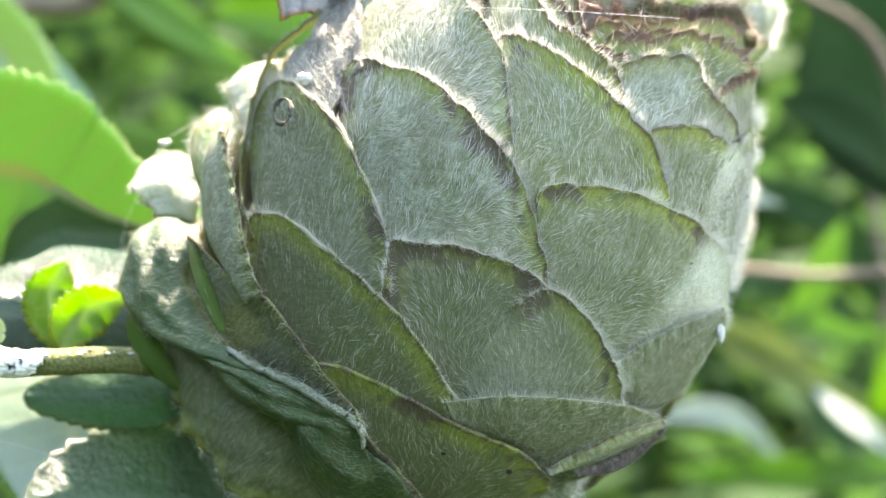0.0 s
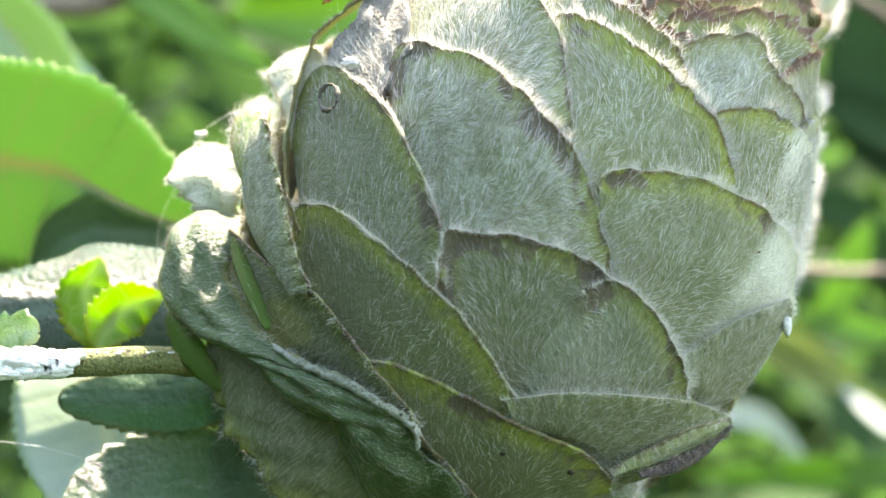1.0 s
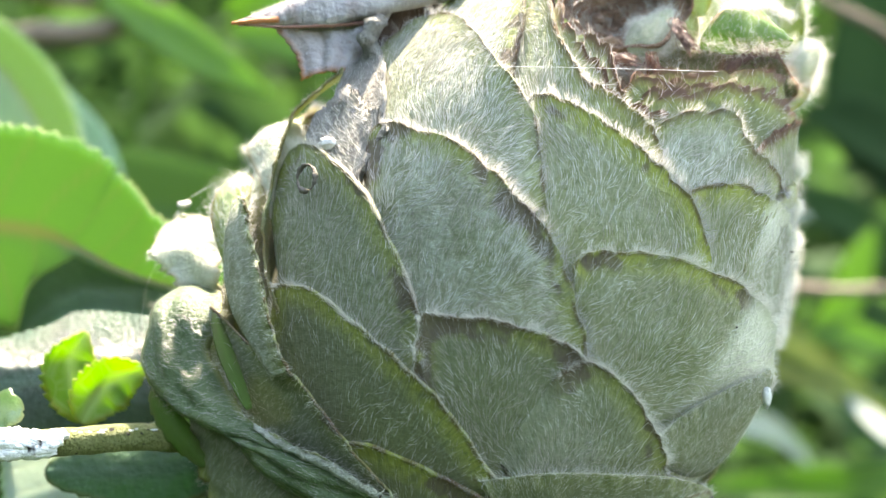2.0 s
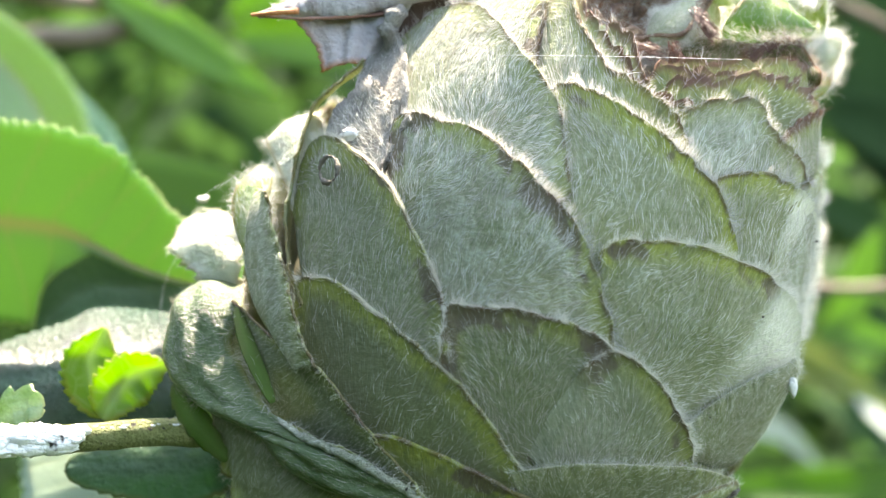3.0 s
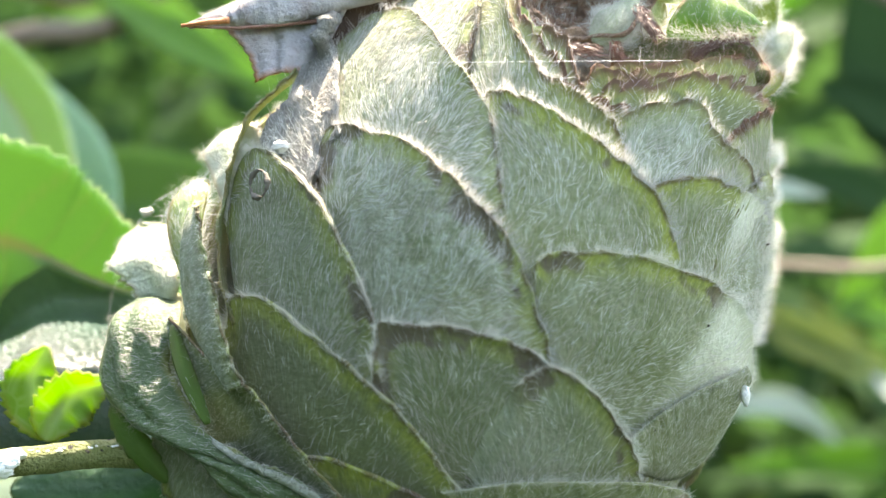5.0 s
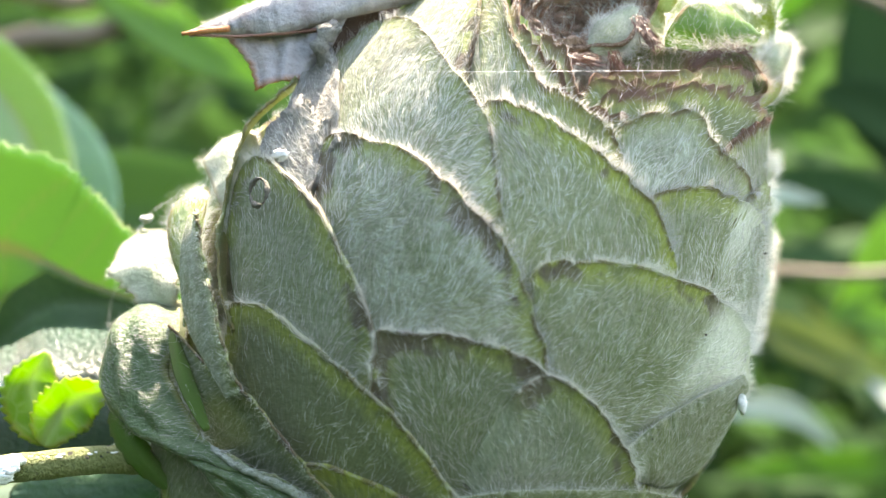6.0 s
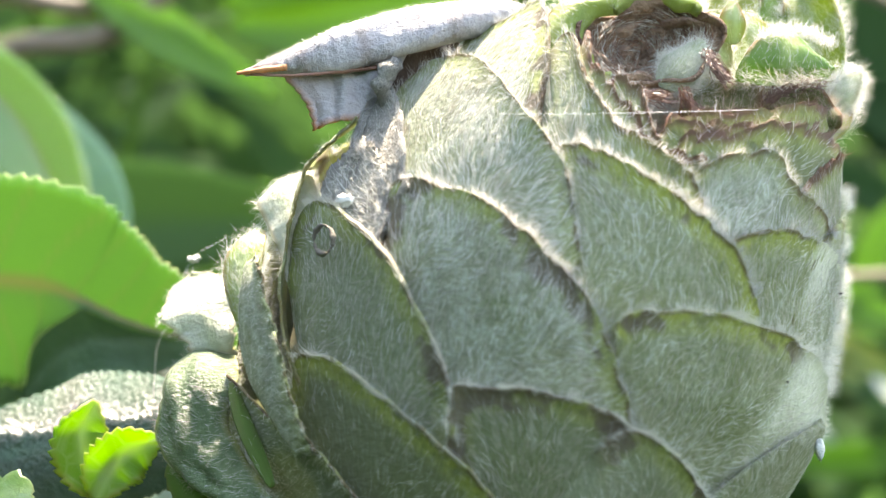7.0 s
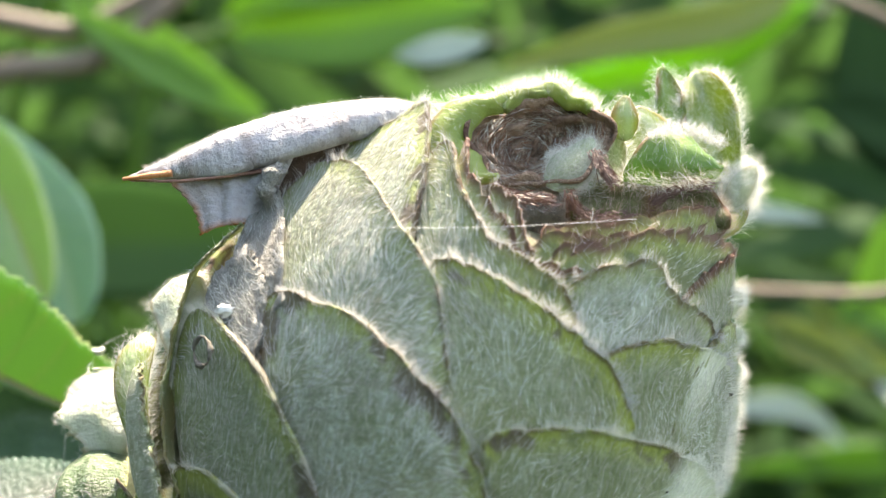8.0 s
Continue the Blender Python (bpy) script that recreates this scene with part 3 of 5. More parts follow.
def rim_scale(rim, inner, brown=0.3, olive=0.3, pale=0.2, bulge=0.03, curl=0.03, down=0.5, fringe=1.0, material=None, label="", name="scale", crinkle=0.012, thick=0.014, lo=0.025, hi=0.07, pucker=0.0, plain=0.0, hem=0.0, dull=False):
    """A low scale that wraps the base: a free rim and a body that runs back under the next one."""
    count[0] += 1
    ph = count[0] * 2.4
    rows, cols = 30, 90
    a, b = bezier(inner, cols), bezier(rim, cols)
    s = np.linspace(0, 1, rows)[:, None] ** 0.8
    c = np.linspace(0, 1, cols)[None, :]
    p = a[None] * (1 - s[..., None]) + b[None] * s[..., None]
    nn = grid_normals(p)
    nn = np.where(nn[..., 1:2] > 0, -nn, nn)
    mean = unit(nn.mean(axis=(0, 1)))
    edge = 10 * np.linalg.norm(b[None] - p, axis=-1)
    if hem:
        edge = np.minimum(edge, 10 * np.linalg.norm(a[None] - p, axis=-1))
    near = np.clip(1 - edge / 0.9, 0, 1)
    wob = crinkle * (np.sin(31 * c + ph) + 0.8 * np.sin(73 * c + 2 * ph) + 0.6 * rng.normal(size=(1, cols)))
    lift = bulge * np.sin(math.pi * s) + curl * near ** 2 + wob * near * 0.8
    lift = lift + pucker * (np.sin(23 * c + 7 * s + ph) * np.sin(9 * s + ph) + 0.6 * np.sin(41 * c - 13 * s))
    p = p + nn * 0.5 * lift[..., None] + mean * 0.5 * lift[..., None] + unit(b[None] - a[None]) * (wob * near)[..., None]
    nn = grid_normals(p)
    nn = np.where(nn[..., 1:2] > 0, -nn, nn)
    length = np.linalg.norm(b[-1] - b[0]) * 10
    verts, faces, fl = slab(p, thick, {"edge": edge.clip(0, 6), "across": np.repeat(c * length, rows, 0), "along": edge, "vein": np.zeros(edge.shape), "plain": np.full(edge.shape, plain)})
    ob = part(name, mesh_of(name, verts, faces, material or M_SCALE, floats=fl), gall, label)
    ob.color = (brown, olive, pale, 1.0)
    gy, gx = unit(np.gradient(p, axis=0)), unit(np.gradient(p, axis=1))
    area = np.linalg.norm(np.cross(np.gradient(p, axis=0), np.gradient(p, axis=1)), axis=-1)
    k = int(down * 3500 * area.sum())
    pick = rng.choice(area.size, k, p=(area / area.sum()).reshape(-1))
    i, j = pick // cols, pick % cols
    n0 = nn[i, j]
    turn = 0.6 + 0.5 * np.sin(5 * p[i, j, 0] + ph) + 0.3 * rng.normal(size=k)
    way = unit(gy[i, j] * np.cos(turn)[:, None] + gx[i, j] * np.sin(turn)[:, None] + n0 * rng.uniform(0.02, 0.25, (k, 1)))
    root = p[i, j] + (gy[i, j] * rng.uniform(-0.5, 0.5, (k, 1)) + gx[i, j] * rng.uniform(-0.5, 0.5, (k, 1))) * 0.03 + n0 * thick * 0.45
    strands("down", root, way, n0, rng.uniform(lo, hi, k), rng.uniform(0.0006, 0.0013, k), rng.uniform(0.1, 0.35, k), M_DULLDOWN if dull else M_DOWN, ob)
    if hem:  # hairs along the other margin too
        k = int(hem * 90 * length / 3)
        j = rng.integers(0, cols, k)
        out = -gy[0, j]
        way = unit(out * rng.uniform(0.3, 1.0, (k, 1)) + nn[0, j] * rng.uniform(0.0, 0.6, (k, 1)) + 0.35 * rng.normal(size=(k, 3)))
        strands("hem", p[0, j], way, nn[0, j], rng.uniform(0.025, 0.07, k), rng.uniform(0.0008, 0.0016, k), rng.uniform(-0.1, 0.3, k), M_DULLDOWN, ob)
    k = int(fringe * 90 * length / 3)
    j = rng.integers(0, cols, k)
    out = gy[-1, j]
    way = unit(out * rng.uniform(0.3, 1.0, (k, 1)) + nn[-1, j] * rng.uniform(0.0, 0.6, (k, 1)) + 0.35 * rng.normal(size=(k, 3)))
    strands("fringe", p[-1, j] - out * rng.uniform(0, 0.015, (k, 1)), way, nn[-1, j], rng.uniform(0.025, 0.085, k), rng.uniform(0.0008, 0.0018, k), rng.uniform(-0.1, 0.3, k), M_DOWN, ob)
    return ob


gall_core()


def layer(k):
    return (k - 3.4) * 0.024


# the open side, from the tips down; tint: brown margin, olive blade, pale wool
scale(-1.64, 1.34, -25, 0.42, 0.75, 1.5, 0.2, layer(-0.8), flare=0.02, pale=0.6)
outline_scale([(-1.73, 0.80), (-1.93, 1.03), (-1.76, 1.18), (-1.66, 1.28), (-1.60, 1.37), (-1.46, 1.33), (-1.26, 1.26), (-0.98, 1.07), (-0.76, 0.79)], (-0.93, 0.58), -0.4, 0.75, 0.45, 1.0, fringe=0.7, label="pale woolly scale with a pointed greenish tip")
outline_scale([(-0.78, 0.83), (-0.94, 1.04), (-1.06, 1.18), (-1.06, 1.25), (-0.96, 1.25), (-0.82, 1.17), (-0.65, 1.08), (-0.48, 1.02), (-0.32, 0.96), (-0.14, 0.92)], (-0.25, 0.58), 0.2, 1.05, 0.2, 0.9, crinkle=0.016, fringe=0.5, plain=(-0.2, 0.30))
outline_scale([(-0.97, 1.33), (-0.77, 1.21), (-0.55, 1.14), (-0.31, 1.06), (-0.13, 0.98), (0.04, 0.97)], (-0.43, 0.80), -0.3, 1.2, 0.3, 0.7, crinkle=0.022, fringe=0.2, down=0.7)
outline_scale([(-0.56, 1.19), (-0.37, 1.18), (-0.23, 1.09), (-0.08, 1.00), (0.08, 1.00), (0.21, 1.03)], (-0.15, 0.82), -0.1, 1.2, 0.3, 0.6, crinkle=0.022, fringe=0.2, down=0.7)
outline_scale([(-0.44, 0.99), (-0.22, 0.97), (-0.02, 0.95), (0.13, 0.92), (0.24, 0.85), (0.29, 0.77)], (-0.05, 0.60), 0.7, 1.05, 0.6, 0.5)
outline_scale([(0.13, 0.93), (0.28, 1.06), (0.47, 1.14), (0.62, 1.19), (0.74, 1.17), (0.84, 1.09), (1.05, 1.06), (1.29, 1.03), (1.44, 0.93)], (0.79, 0.56), 0.5, 1.04, 0.2, 1.0, crinkle=0.016, fringe=0.6)
scale(1.346, 0.961, -29, 0.63, 1.027, 2.35, 0.0, layer(0.8), flare=0.02, olive=0.2, pale=1.0, fringe=2.0)
outline_scale([(0.46, 0.70), (0.55, 0.78), (0.78, 0.87), (1.02, 0.90), (1.40, 0.90), (1.71, 0.83)], (1.02, 0.40), 1.0, 0.1, 0.8, 0.4, woolly=(0.55, 1.3))
# sunlight on this scale is put into its high pale and down
outline_scale([(-1.50, 0.41), (-1.80, 0.58), (-1.86, 0.77), (-1.59, 0.92), (-1.27, 0.93), (-0.96, 0.85), (-0.67, 0.76), (-0.47, 0.67), (-0.32, 0.51), (-0.19, 0.33)], (-0.75, 0.0), 1.7, 0.3, 0.1, 1.0, down=1.6, fringe=0.7)
outline_scale([(-0.56, 0.66), (-0.57, 0.76), (-0.44, 0.82), (-0.27, 0.82), (-0.09, 0.81), (0.10, 0.79), (0.26, 0.76), (0.42, 0.72), (0.55, 0.67), (0.66, 0.59), (0.77, 0.47)], (0.25, 0.06), 1.5, 0.48, 0.9, 0.6, fringe=1.4)
scale(2.05, 0.065, 12, 0.63, 1.4, 2.22, 0.0, layer(0.8), flare=0.0, olive=0.9, pale=0.5, fringe=2.2)
outline_scale([(0.07, 0.14), (0.08, 0.21), (0.20, 0.29), (0.36, 0.36), (0.55, 0.41), (0.78, 0.43), (1.01, 0.44), (1.26, 0.40), (1.48, 0.31), (1.70, 0.14), (1.87, -0.02)], (0.80, -0.44), 2.5, 0.52, 0.85, 0.5, fringe=1.7, fringe_mat=M_DOWN, woolly=(0.54, 0.98))
outline_scale([(-1.08, 0.02), (-1.21, 0.21), (-1.16, 0.30), (-1.01, 0.33), (-0.77, 0.37), (-0.55, 0.36), (-0.35, 0.30), (-0.17, 0.24), (-0.03, 0.17), (0.11, 0.05), (0.23, -0.07), (0.35, -0.22)], (-0.35, -0.50), 3.2, 0.58, 0.4, 0.9, down=1.15, fringe=1.2)
outline_scale([(-1.53, -0.44), (-1.67, -0.20), (-1.58, -0.01), (-1.27, 0.01), (-1.03, -0.02), (-0.86, -0.10), (-0.72, -0.19), (-0.59, -0.27), (-0.48, -0.38), (-0.39, -0.49), (-0.30, -0.64)], (-0.80, -0.85), 4.3, 0.5, 0.4, 0.3, fringe=2.0, fringe_mat=M_DOWN)
outline_scale([(-0.31, -0.73), (-0.41, -0.48), (-0.42, -0.38), (-0.30, -0.32), (-0.13, -0.24), (0.02, -0.20), (0.16, -0.18), (0.28, -0.19), (0.46, -0.28)], (0.24, -0.95), 4.4, 1.0, 0.6, 0.15, fringe=2.6, fringe_mat=M_DOWN)
outline_scale([(0.24, -0.86), (0.22, -0.64), (0.23, -0.42), (0.26, -0.29), (0.32, -0.20), (0.44, -0.20), (0.59, -0.24), (0.77, -0.33), (0.95, -0.43), (1.13, -0.59)], (0.71, -0.86), 4.75, 1.0, 0.35, 0.5, fringe=2.2, fringe_mat=M_DOWN, plain=(-0.2, 0.36))
# dark green and thinly downed; shade below is also put into the low pale
outline_scale([(-1.17, -0.85), (-1.20, -0.67), (-1.06, -0.59), (-0.91, -0.57), (-0.71, -0.58), (-0.54, -0.60), (-0.36, -0.64), (-0.20, -0.68), (-0.05, -0.75), (0.11, -0.83), (0.32, -0.95)], (-0.40, -1.25), 5.8, 0.35, 0.7, 0.0, down=0.35, fringe=1.8, fringe_mat=M_DOWN)
outline_scale([(-0.52, -1.13), (-0.40, -1.06), (-0.21, -1.02), (0.01, -1.00), (0.24, -1.00), (0.44, -0.99), (0.65, -0.98), (0.87, -1.02), (1.02, -1.11)], (0.35, -1.6), 6.6, 0.6, 0.9, 0.0, down=0.35, fringe=0.7)
rim_scale([(0.07, -0.72, -1.04), (0.34, -0.74, -1.00), (0.57, -0.69, -1.00), (0.82, -0.58, -1.02), (1.04, -0.42, -1.05), (1.26, -0.15, -1.13)], [(0.21, -0.50, -1.22), (0.49, -0.38, -1.32), (0.64, -0.16, -1.47), (0.80, -0.05, -1.50), (1.03, 0.02, -1.40), (1.30, 0.15, -1.28)],
          0.0, 0.6, 0.15, bulge=0.05, curl=0.0, down=1.4, fringe=2.2, crinkle=0.005, plain=0.8, label="dark green low scale with a folded lip")
rim_scale([(0.95, -0.49, -0.84), (1.11, -0.44, -0.72), (1.30, -0.35, -0.62), (1.47, -0.22, -0.56), (1.61, 0.0, -0.52)], [(1.01, -0.28, -1.01), (1.18, -0.05, -1.09), (1.33, 0.12, -1.07), (1.50, 0.25, -0.92), (1.65, 0.32, -0.66)],
          0.0, 0.5, 0.3, bulge=0.03, curl=0.0, down=1.6, fringe=2.5, crinkle=0.005, plain=1.0, label="green low scale at the side")
# the crowded, browned scales below the tip, with dry brown fringes
for rim, base, k in (([(-0.11, 0.93), (0.06, 1.10), (0.36, 1.21), (0.74, 1.34), (1.43, 1.42), (1.94, 1.37)], (0.53, 0.88), 0.1),
                     ([(-0.09, 1.03), (-0.09, 1.16), (0.17, 1.24), (0.51, 1.36), (1.04, 1.50), (1.94, 1.56)], (0.52, 1.02), -0.4),
                     ([(-0.16, 1.00), (-0.06, 1.12), (0.20, 1.19), (0.60, 1.32), (1.20, 1.44)], (0.50, 0.95), -0.1)):
    # blades kept dark: the rims' shadows on each other are in the colour
    outline_scale(rim, base, k, 1.2, 0.6, 0.0, crinkle=0.026, down=0.45, fringe=0.3, roll=0.0, fringe_mat=M_TANDOWN if k == 0.1 else M_DRYDOWN)
outline_scale([(0.94, 1.01), (0.99, 1.11), (1.14, 1.21), (1.38, 1.30), (1.94, 1.40)], (1.60, 1.02), 0.4, 1.2, 0.6, 0.5, crinkle=0.02, fringe=0.35, fringe_mat=M_DRYDOWN)
for k in range(2):
    scale(0.62 + 0.16 * math.sin(2.3 * k), 1.24 + 0.09 * k, -9 + 7 * math.sin(1.7 * k), 0.60 + 0.07 * math.sin(3 * k), 0.34, 2.6, 1.15, layer(-0.5 - 0.4 * k), crinkle=0.016, down=0.3, olive=0.8, pale=0.0, fringe=0.1, flare=0.0)
# a withered scale end, felted grey-brown
M_FELT = plain_material("withered_felt", (0.17, 0.158, 0.138), (0.34, 0.325, 0.295), 700.0, 0.9, bump=0.0004)
scale(-1.52, 0.28, -25, 0.28, 0.38, 2.2, 0.0, layer(3.9), crinkle=0.03, fringe=2.0, pale=1.0, skirt=0.3, material=M_FELT, label="withered grey-brown felted scale", down=1.1, shag=1.0)
outline_scale([(-1.50, 0.08), (-1.60, 0.20), (-1.77, 0.37), (-1.88, 0.51), (-1.88, 0.61), (-1.56, 0.55), (-1.29, 0.38), (-1.12, 0.22)], (-1.30, 0.0), 2.7, 0.0, 0.0, 0.6, crinkle=0.03, fringe=1.2, down=0.7, material=M_FELT, label="withered grey-brown felted scale, torn at its tip", shag=0.6)
# the sides and the far side
for k in range(34):
    v = -1.35 + 2.5 * k / 33
    u = 2.75 + (k * 2.399 * RAD) % (2 * math.pi * RAD - 5.6)
    scale(u, v, 0, 0.7, 0.9, 1.7, 0.3, layer(4 - 2.0 * v), flare=0.06, down=0.5, pale=0.6)

# ---- the tip: small leaves round a hollow full of dried brown down ----
def downy_leaf(name, parent, material, label="", hair=1.0, hair_mat=None, thick=0.018, lo=0.05, hi=0.11, both=False, wild=0.6, thin=1.0, **shape):
    me, grid = leaf_mesh(name, material, thick, **shape)
    ob = part(name, me, parent, label)
    if hair > 0:
        nn = grid_normals(grid)
        gy = unit(np.gradient(grid, axis=0))
        gx = unit(np.gradient(grid, axis=1))
        area = np.linalg.norm(np.cross(np.gradient(grid, axis=0), np.gradient(grid, axis=1)), axis=-1)
        k = int(hair * 4200 * area.sum())
        pick = rng.choice(area.size, k, p=(area / area.sum()).reshape(-1))
        i, j = pick // grid.shape[1], pick % grid.shape[1]
        sgn = np.where(rng.random((k, 1)) < 0.5, -1.0, 1.0) if both else 1.0
        n0 = nn[i, j] * sgn
        a = wild * rng.normal(size=(k, 1))
        way = unit(gy[i, j] * np.cos(a) + gx[i, j] * np.sin(a) + n0 * rng.uniform(0.15, 0.7, (k, 1)))
        root = grid[i, j] + (gy[i, j] * rng.uniform(-0.5, 0.5, (k, 1)) + gx[i, j] * rng.uniform(-0.5, 0.5, (k, 1))) * 0.03 + n0 * thick * 0.4
        strands("down", root, way, n0, rng.uniform(lo, hi, k), thin * rng.uniform(0.0007, 0.0014, k), rng.uniform(0, 0.4, k), hair_mat or M_DOWN, ob)
        m = int(300 * hair * (len(grid) / 20))
        i = rng.integers(2, grid.shape[0], m)
        j = np.where(rng.random(m) < 0.5, 0, grid.shape[1] - 1)
        out = gx[i, j] * np.where(j == 0, -1.0, 1.0)[:, None]
        way = unit(out * 0.7 + gy[i, j] * 0.4 + 0.5 * rng.normal(size=(m, 3)))
        strands("fringe", grid[i, j], way, nn[i, j], rng.uniform(lo, hi * 1.2, m), rng.uniform(0.0007, 0.0014, m), rng.uniform(0, 0.3, m), hair_mat or M_DOWN, ob)
    return ob, grid


# wool whitened so that burnt-out sunlight sits in its colour
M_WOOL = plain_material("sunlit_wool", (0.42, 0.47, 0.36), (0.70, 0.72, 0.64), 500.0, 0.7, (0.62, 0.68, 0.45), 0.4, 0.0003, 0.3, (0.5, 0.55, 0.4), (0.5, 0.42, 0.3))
M_TIP = plain_material("tip_leaf", (0.17, 0.24, 0.05), (0.28, 0.34, 0.11), 400.0, 0.5, (0.40, 0.52, 0.08), 0.35, 0.0001, 0.4, (0.3, 0.38, 0.18), (0.24, 0.10, 0.05))
downy_leaf("dry_scale", gall, M_FELT, "withered tan scale in front of the hollow", 1.6, M_TANDOWN, spine=[(0.78, 0.30, 0.85), (0.80, 0.16, 1.05), (0.82, 0.20, 1.20)], face=(0.0, -1.0, 0.3),
           width=0.95, fold=-0.12, rows=26, blunt=0.3, peak=0.6, wave=0.02)
# hollow: a bowl lined with dry fibres, a green rim curling round its upper side
H0 = np.array([0.82, 0.22, 1.395])
HA = unit(np.array([0.0, -0.93, 0.37]))
HX = np.array([1.0, 0.0, 0.0])
HZ = np.array([0.0, 0.37, 0.93])


def hollow_point(phi, rho, back):
    wob = 1 + 0.13 * np.sin(2 * phi + 2.2) + 0.07 * np.sin(5 * phi + 0.6) + 0.03 * np.sin(11 * phi)
    return H0 + 0.315 * (rho * wob)[..., None] * (np.cos(phi)[..., None] * (HX + 0.12 * HZ) + 0.80 * np.sin(phi)[..., None] * HZ) - back[..., None] * HA


ph, rh = np.meshgrid(np.linspace(0, 2 * math.pi, 61), np.linspace(0.02, 1.06, 22))
bowl = hollow_point(ph, rh + 0.05 * np.sin(7 * ph + 14 * rh), 0.15 * (1 - rh ** 2) + 0.03 * np.sin(26 * rh + 3 * ph) + 0.03 * np.sin(5 * ph + 9 * rh))
verts, faces, fl = slab(bowl, 0.02, {"edge": np.full(bowl.shape[:2], 3.0), "vein": np.zeros(bowl.shape[:2])})
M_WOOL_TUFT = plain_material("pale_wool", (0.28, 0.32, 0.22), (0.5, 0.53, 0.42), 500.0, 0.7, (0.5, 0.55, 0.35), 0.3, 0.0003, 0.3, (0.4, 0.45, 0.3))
M_HOLLOW = plain_material("dry_hollow", (0.08, 0.036, 0.024), (0.30, 0.20, 0.14), 420.0, 0.9, bump=0.0004)
hollow = part("hollow", mesh_of("hollow", verts, faces, M_HOLLOW, floats=fl), gall, "hollow lined with dried reddish-brown fibres")
for hair_mat, k in ((M_DRYDOWN, 1100), (M_RUST, 900), (M_TANDOWN, 1300), (M_DOWN, 700)):
    p0, r0 = rng.uniform(0, 2 * math.pi, k), rng.uniform(0.12, 0.94, k)
    root = hollow_point(p0, r0, 0.15 * (1 - r0 ** 2) - 0.015)
    tang = -np.sin(p0)[:, None] * HX + np.cos(p0)[:, None] * HZ
    inw = unit(H0 - root)
    way = unit(1.3 * tang + 0.25 * HA + 0.15 * inw + 0.35 * rng.normal(size=(k, 3)))
    strands("dry_fibre", root, way, np.repeat(HA[None], k, 0), rng.uniform(0.06, 0.19, k), rng.uniform(0.0015, 0.004, k), rng.uniform(-0.3, 0.4, k), hair_mat, hollow)
downy_leaf("tip_leaf", gall, M_WOOL_TUFT, "pale woolly tuft in the mouth of the hollow", 5.0, spine=[(0.85, 0.12, 1.18), (0.97, 0.10, 1.28), (1.09, 0.20, 1.41)], face=(-0.2, -1.0, 0.3), width=0.19, fold=-0.4, rows=24, both=True, lo=0.03, hi=0.08)
for pts in ([(0.58, 0.06, 1.17), (0.72, 0.0, 1.12), (0.86, -0.01, 1.10)], [(1.10, 0.10, 1.34), (1.13, 0.05, 1.26), (1.17, 0.02, 1.20)], [(0.95, 0.0, 1.15), (0.99, 0.0, 1.06), (1.08, 0.0, 1.01), (1.25, 0.0, 1.0)], [(1.37, 0.0, 1.07), (1.44, 0.0, 1.12), (1.53, 0.0, 1.15), (1.66, 0.04, 1.16)]):
    k = 420
    row = bezier(pts, 60)
    i = rng.integers(0, 59, k)
    along = unit(row[i + 1] - row[i])
    root = row[i] + 0.016 * rng.normal(size=(k, 3))
    strands("dry_fibre", root, unit(along + 0.3 * rng.normal(size=(k, 3)) * [1, 0.4, 1]), np.repeat(HA[None], k, 0), rng.uniform(0.03, 0.075, k), rng.uniform(0.0025, 0.006, k), rng.uniform(0.0, 0.3, k), M_DRYDOWN, hollow)
for a0, a1, reach, lean in ((30, 125, 0.45, 0.0), (80, 225, 0.62, 0.0)):
    ph, rh = np.meshgrid(np.radians(np.linspace(a0, a1, 40)), np.linspace(0, 1, 14))
    tall = reach * np.sin((ph - math.radians(a0)) / math.radians(a1 - a0) * math.pi).clip(0, 1) ** 0.5
    rim_leaf = hollow_point(ph, 0.98 + tall * rh + 0.015 * np.sin(19 * ph), lean * rh ** 2 - 0.02 - 0.05 * np.sin(math.pi * rh))
    verts, faces, fl = slab(rim_leaf, 0.02, {"edge": (1 - rh) * 2.5, "vein": np.zeros(rh.shape)})
    ob = part("tip_leaf", mesh_of("tip_leaf", verts, faces, M_TIP, floats=fl), gall, "yellow-green leaf curled round the hollow")
    k = 1800
    i, j = rng.integers(0, 14, k), rng.integers(0, 40, k)
    i = np.where(rng.random(k) < 0.5, 13, i)
    nn = grid_normals(rim_leaf)
    way = unit(unit(rim_leaf[i, j] - H0) + 0.5 * nn[i, j] * rng.choice([-1, 1], (k, 1)) + 0.4 * rng.normal(size=(k, 3)))
    strands("down", rim_leaf[i, j], way, nn[i, j], rng.uniform(0.03, 0.10, k), rng.uniform(0.0008, 0.0016, k), rng.uniform(0, 0.3, k), M_DOWN, ob)
downy_leaf("tip_leaf", gall, M_BRACT, "", 1.2, spine=[(0.40, 0.55, 0.95), (0.40, 0.42, 1.22), (0.50, 0.42, 1.50)], face=(-0.7, -0.7, 0.2), width=0.30, fold=-0.2, rows=26, both=True)
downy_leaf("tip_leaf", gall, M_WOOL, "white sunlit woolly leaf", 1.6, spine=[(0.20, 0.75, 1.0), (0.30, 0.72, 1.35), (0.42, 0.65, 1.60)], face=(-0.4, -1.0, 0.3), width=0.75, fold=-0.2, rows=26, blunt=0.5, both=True)
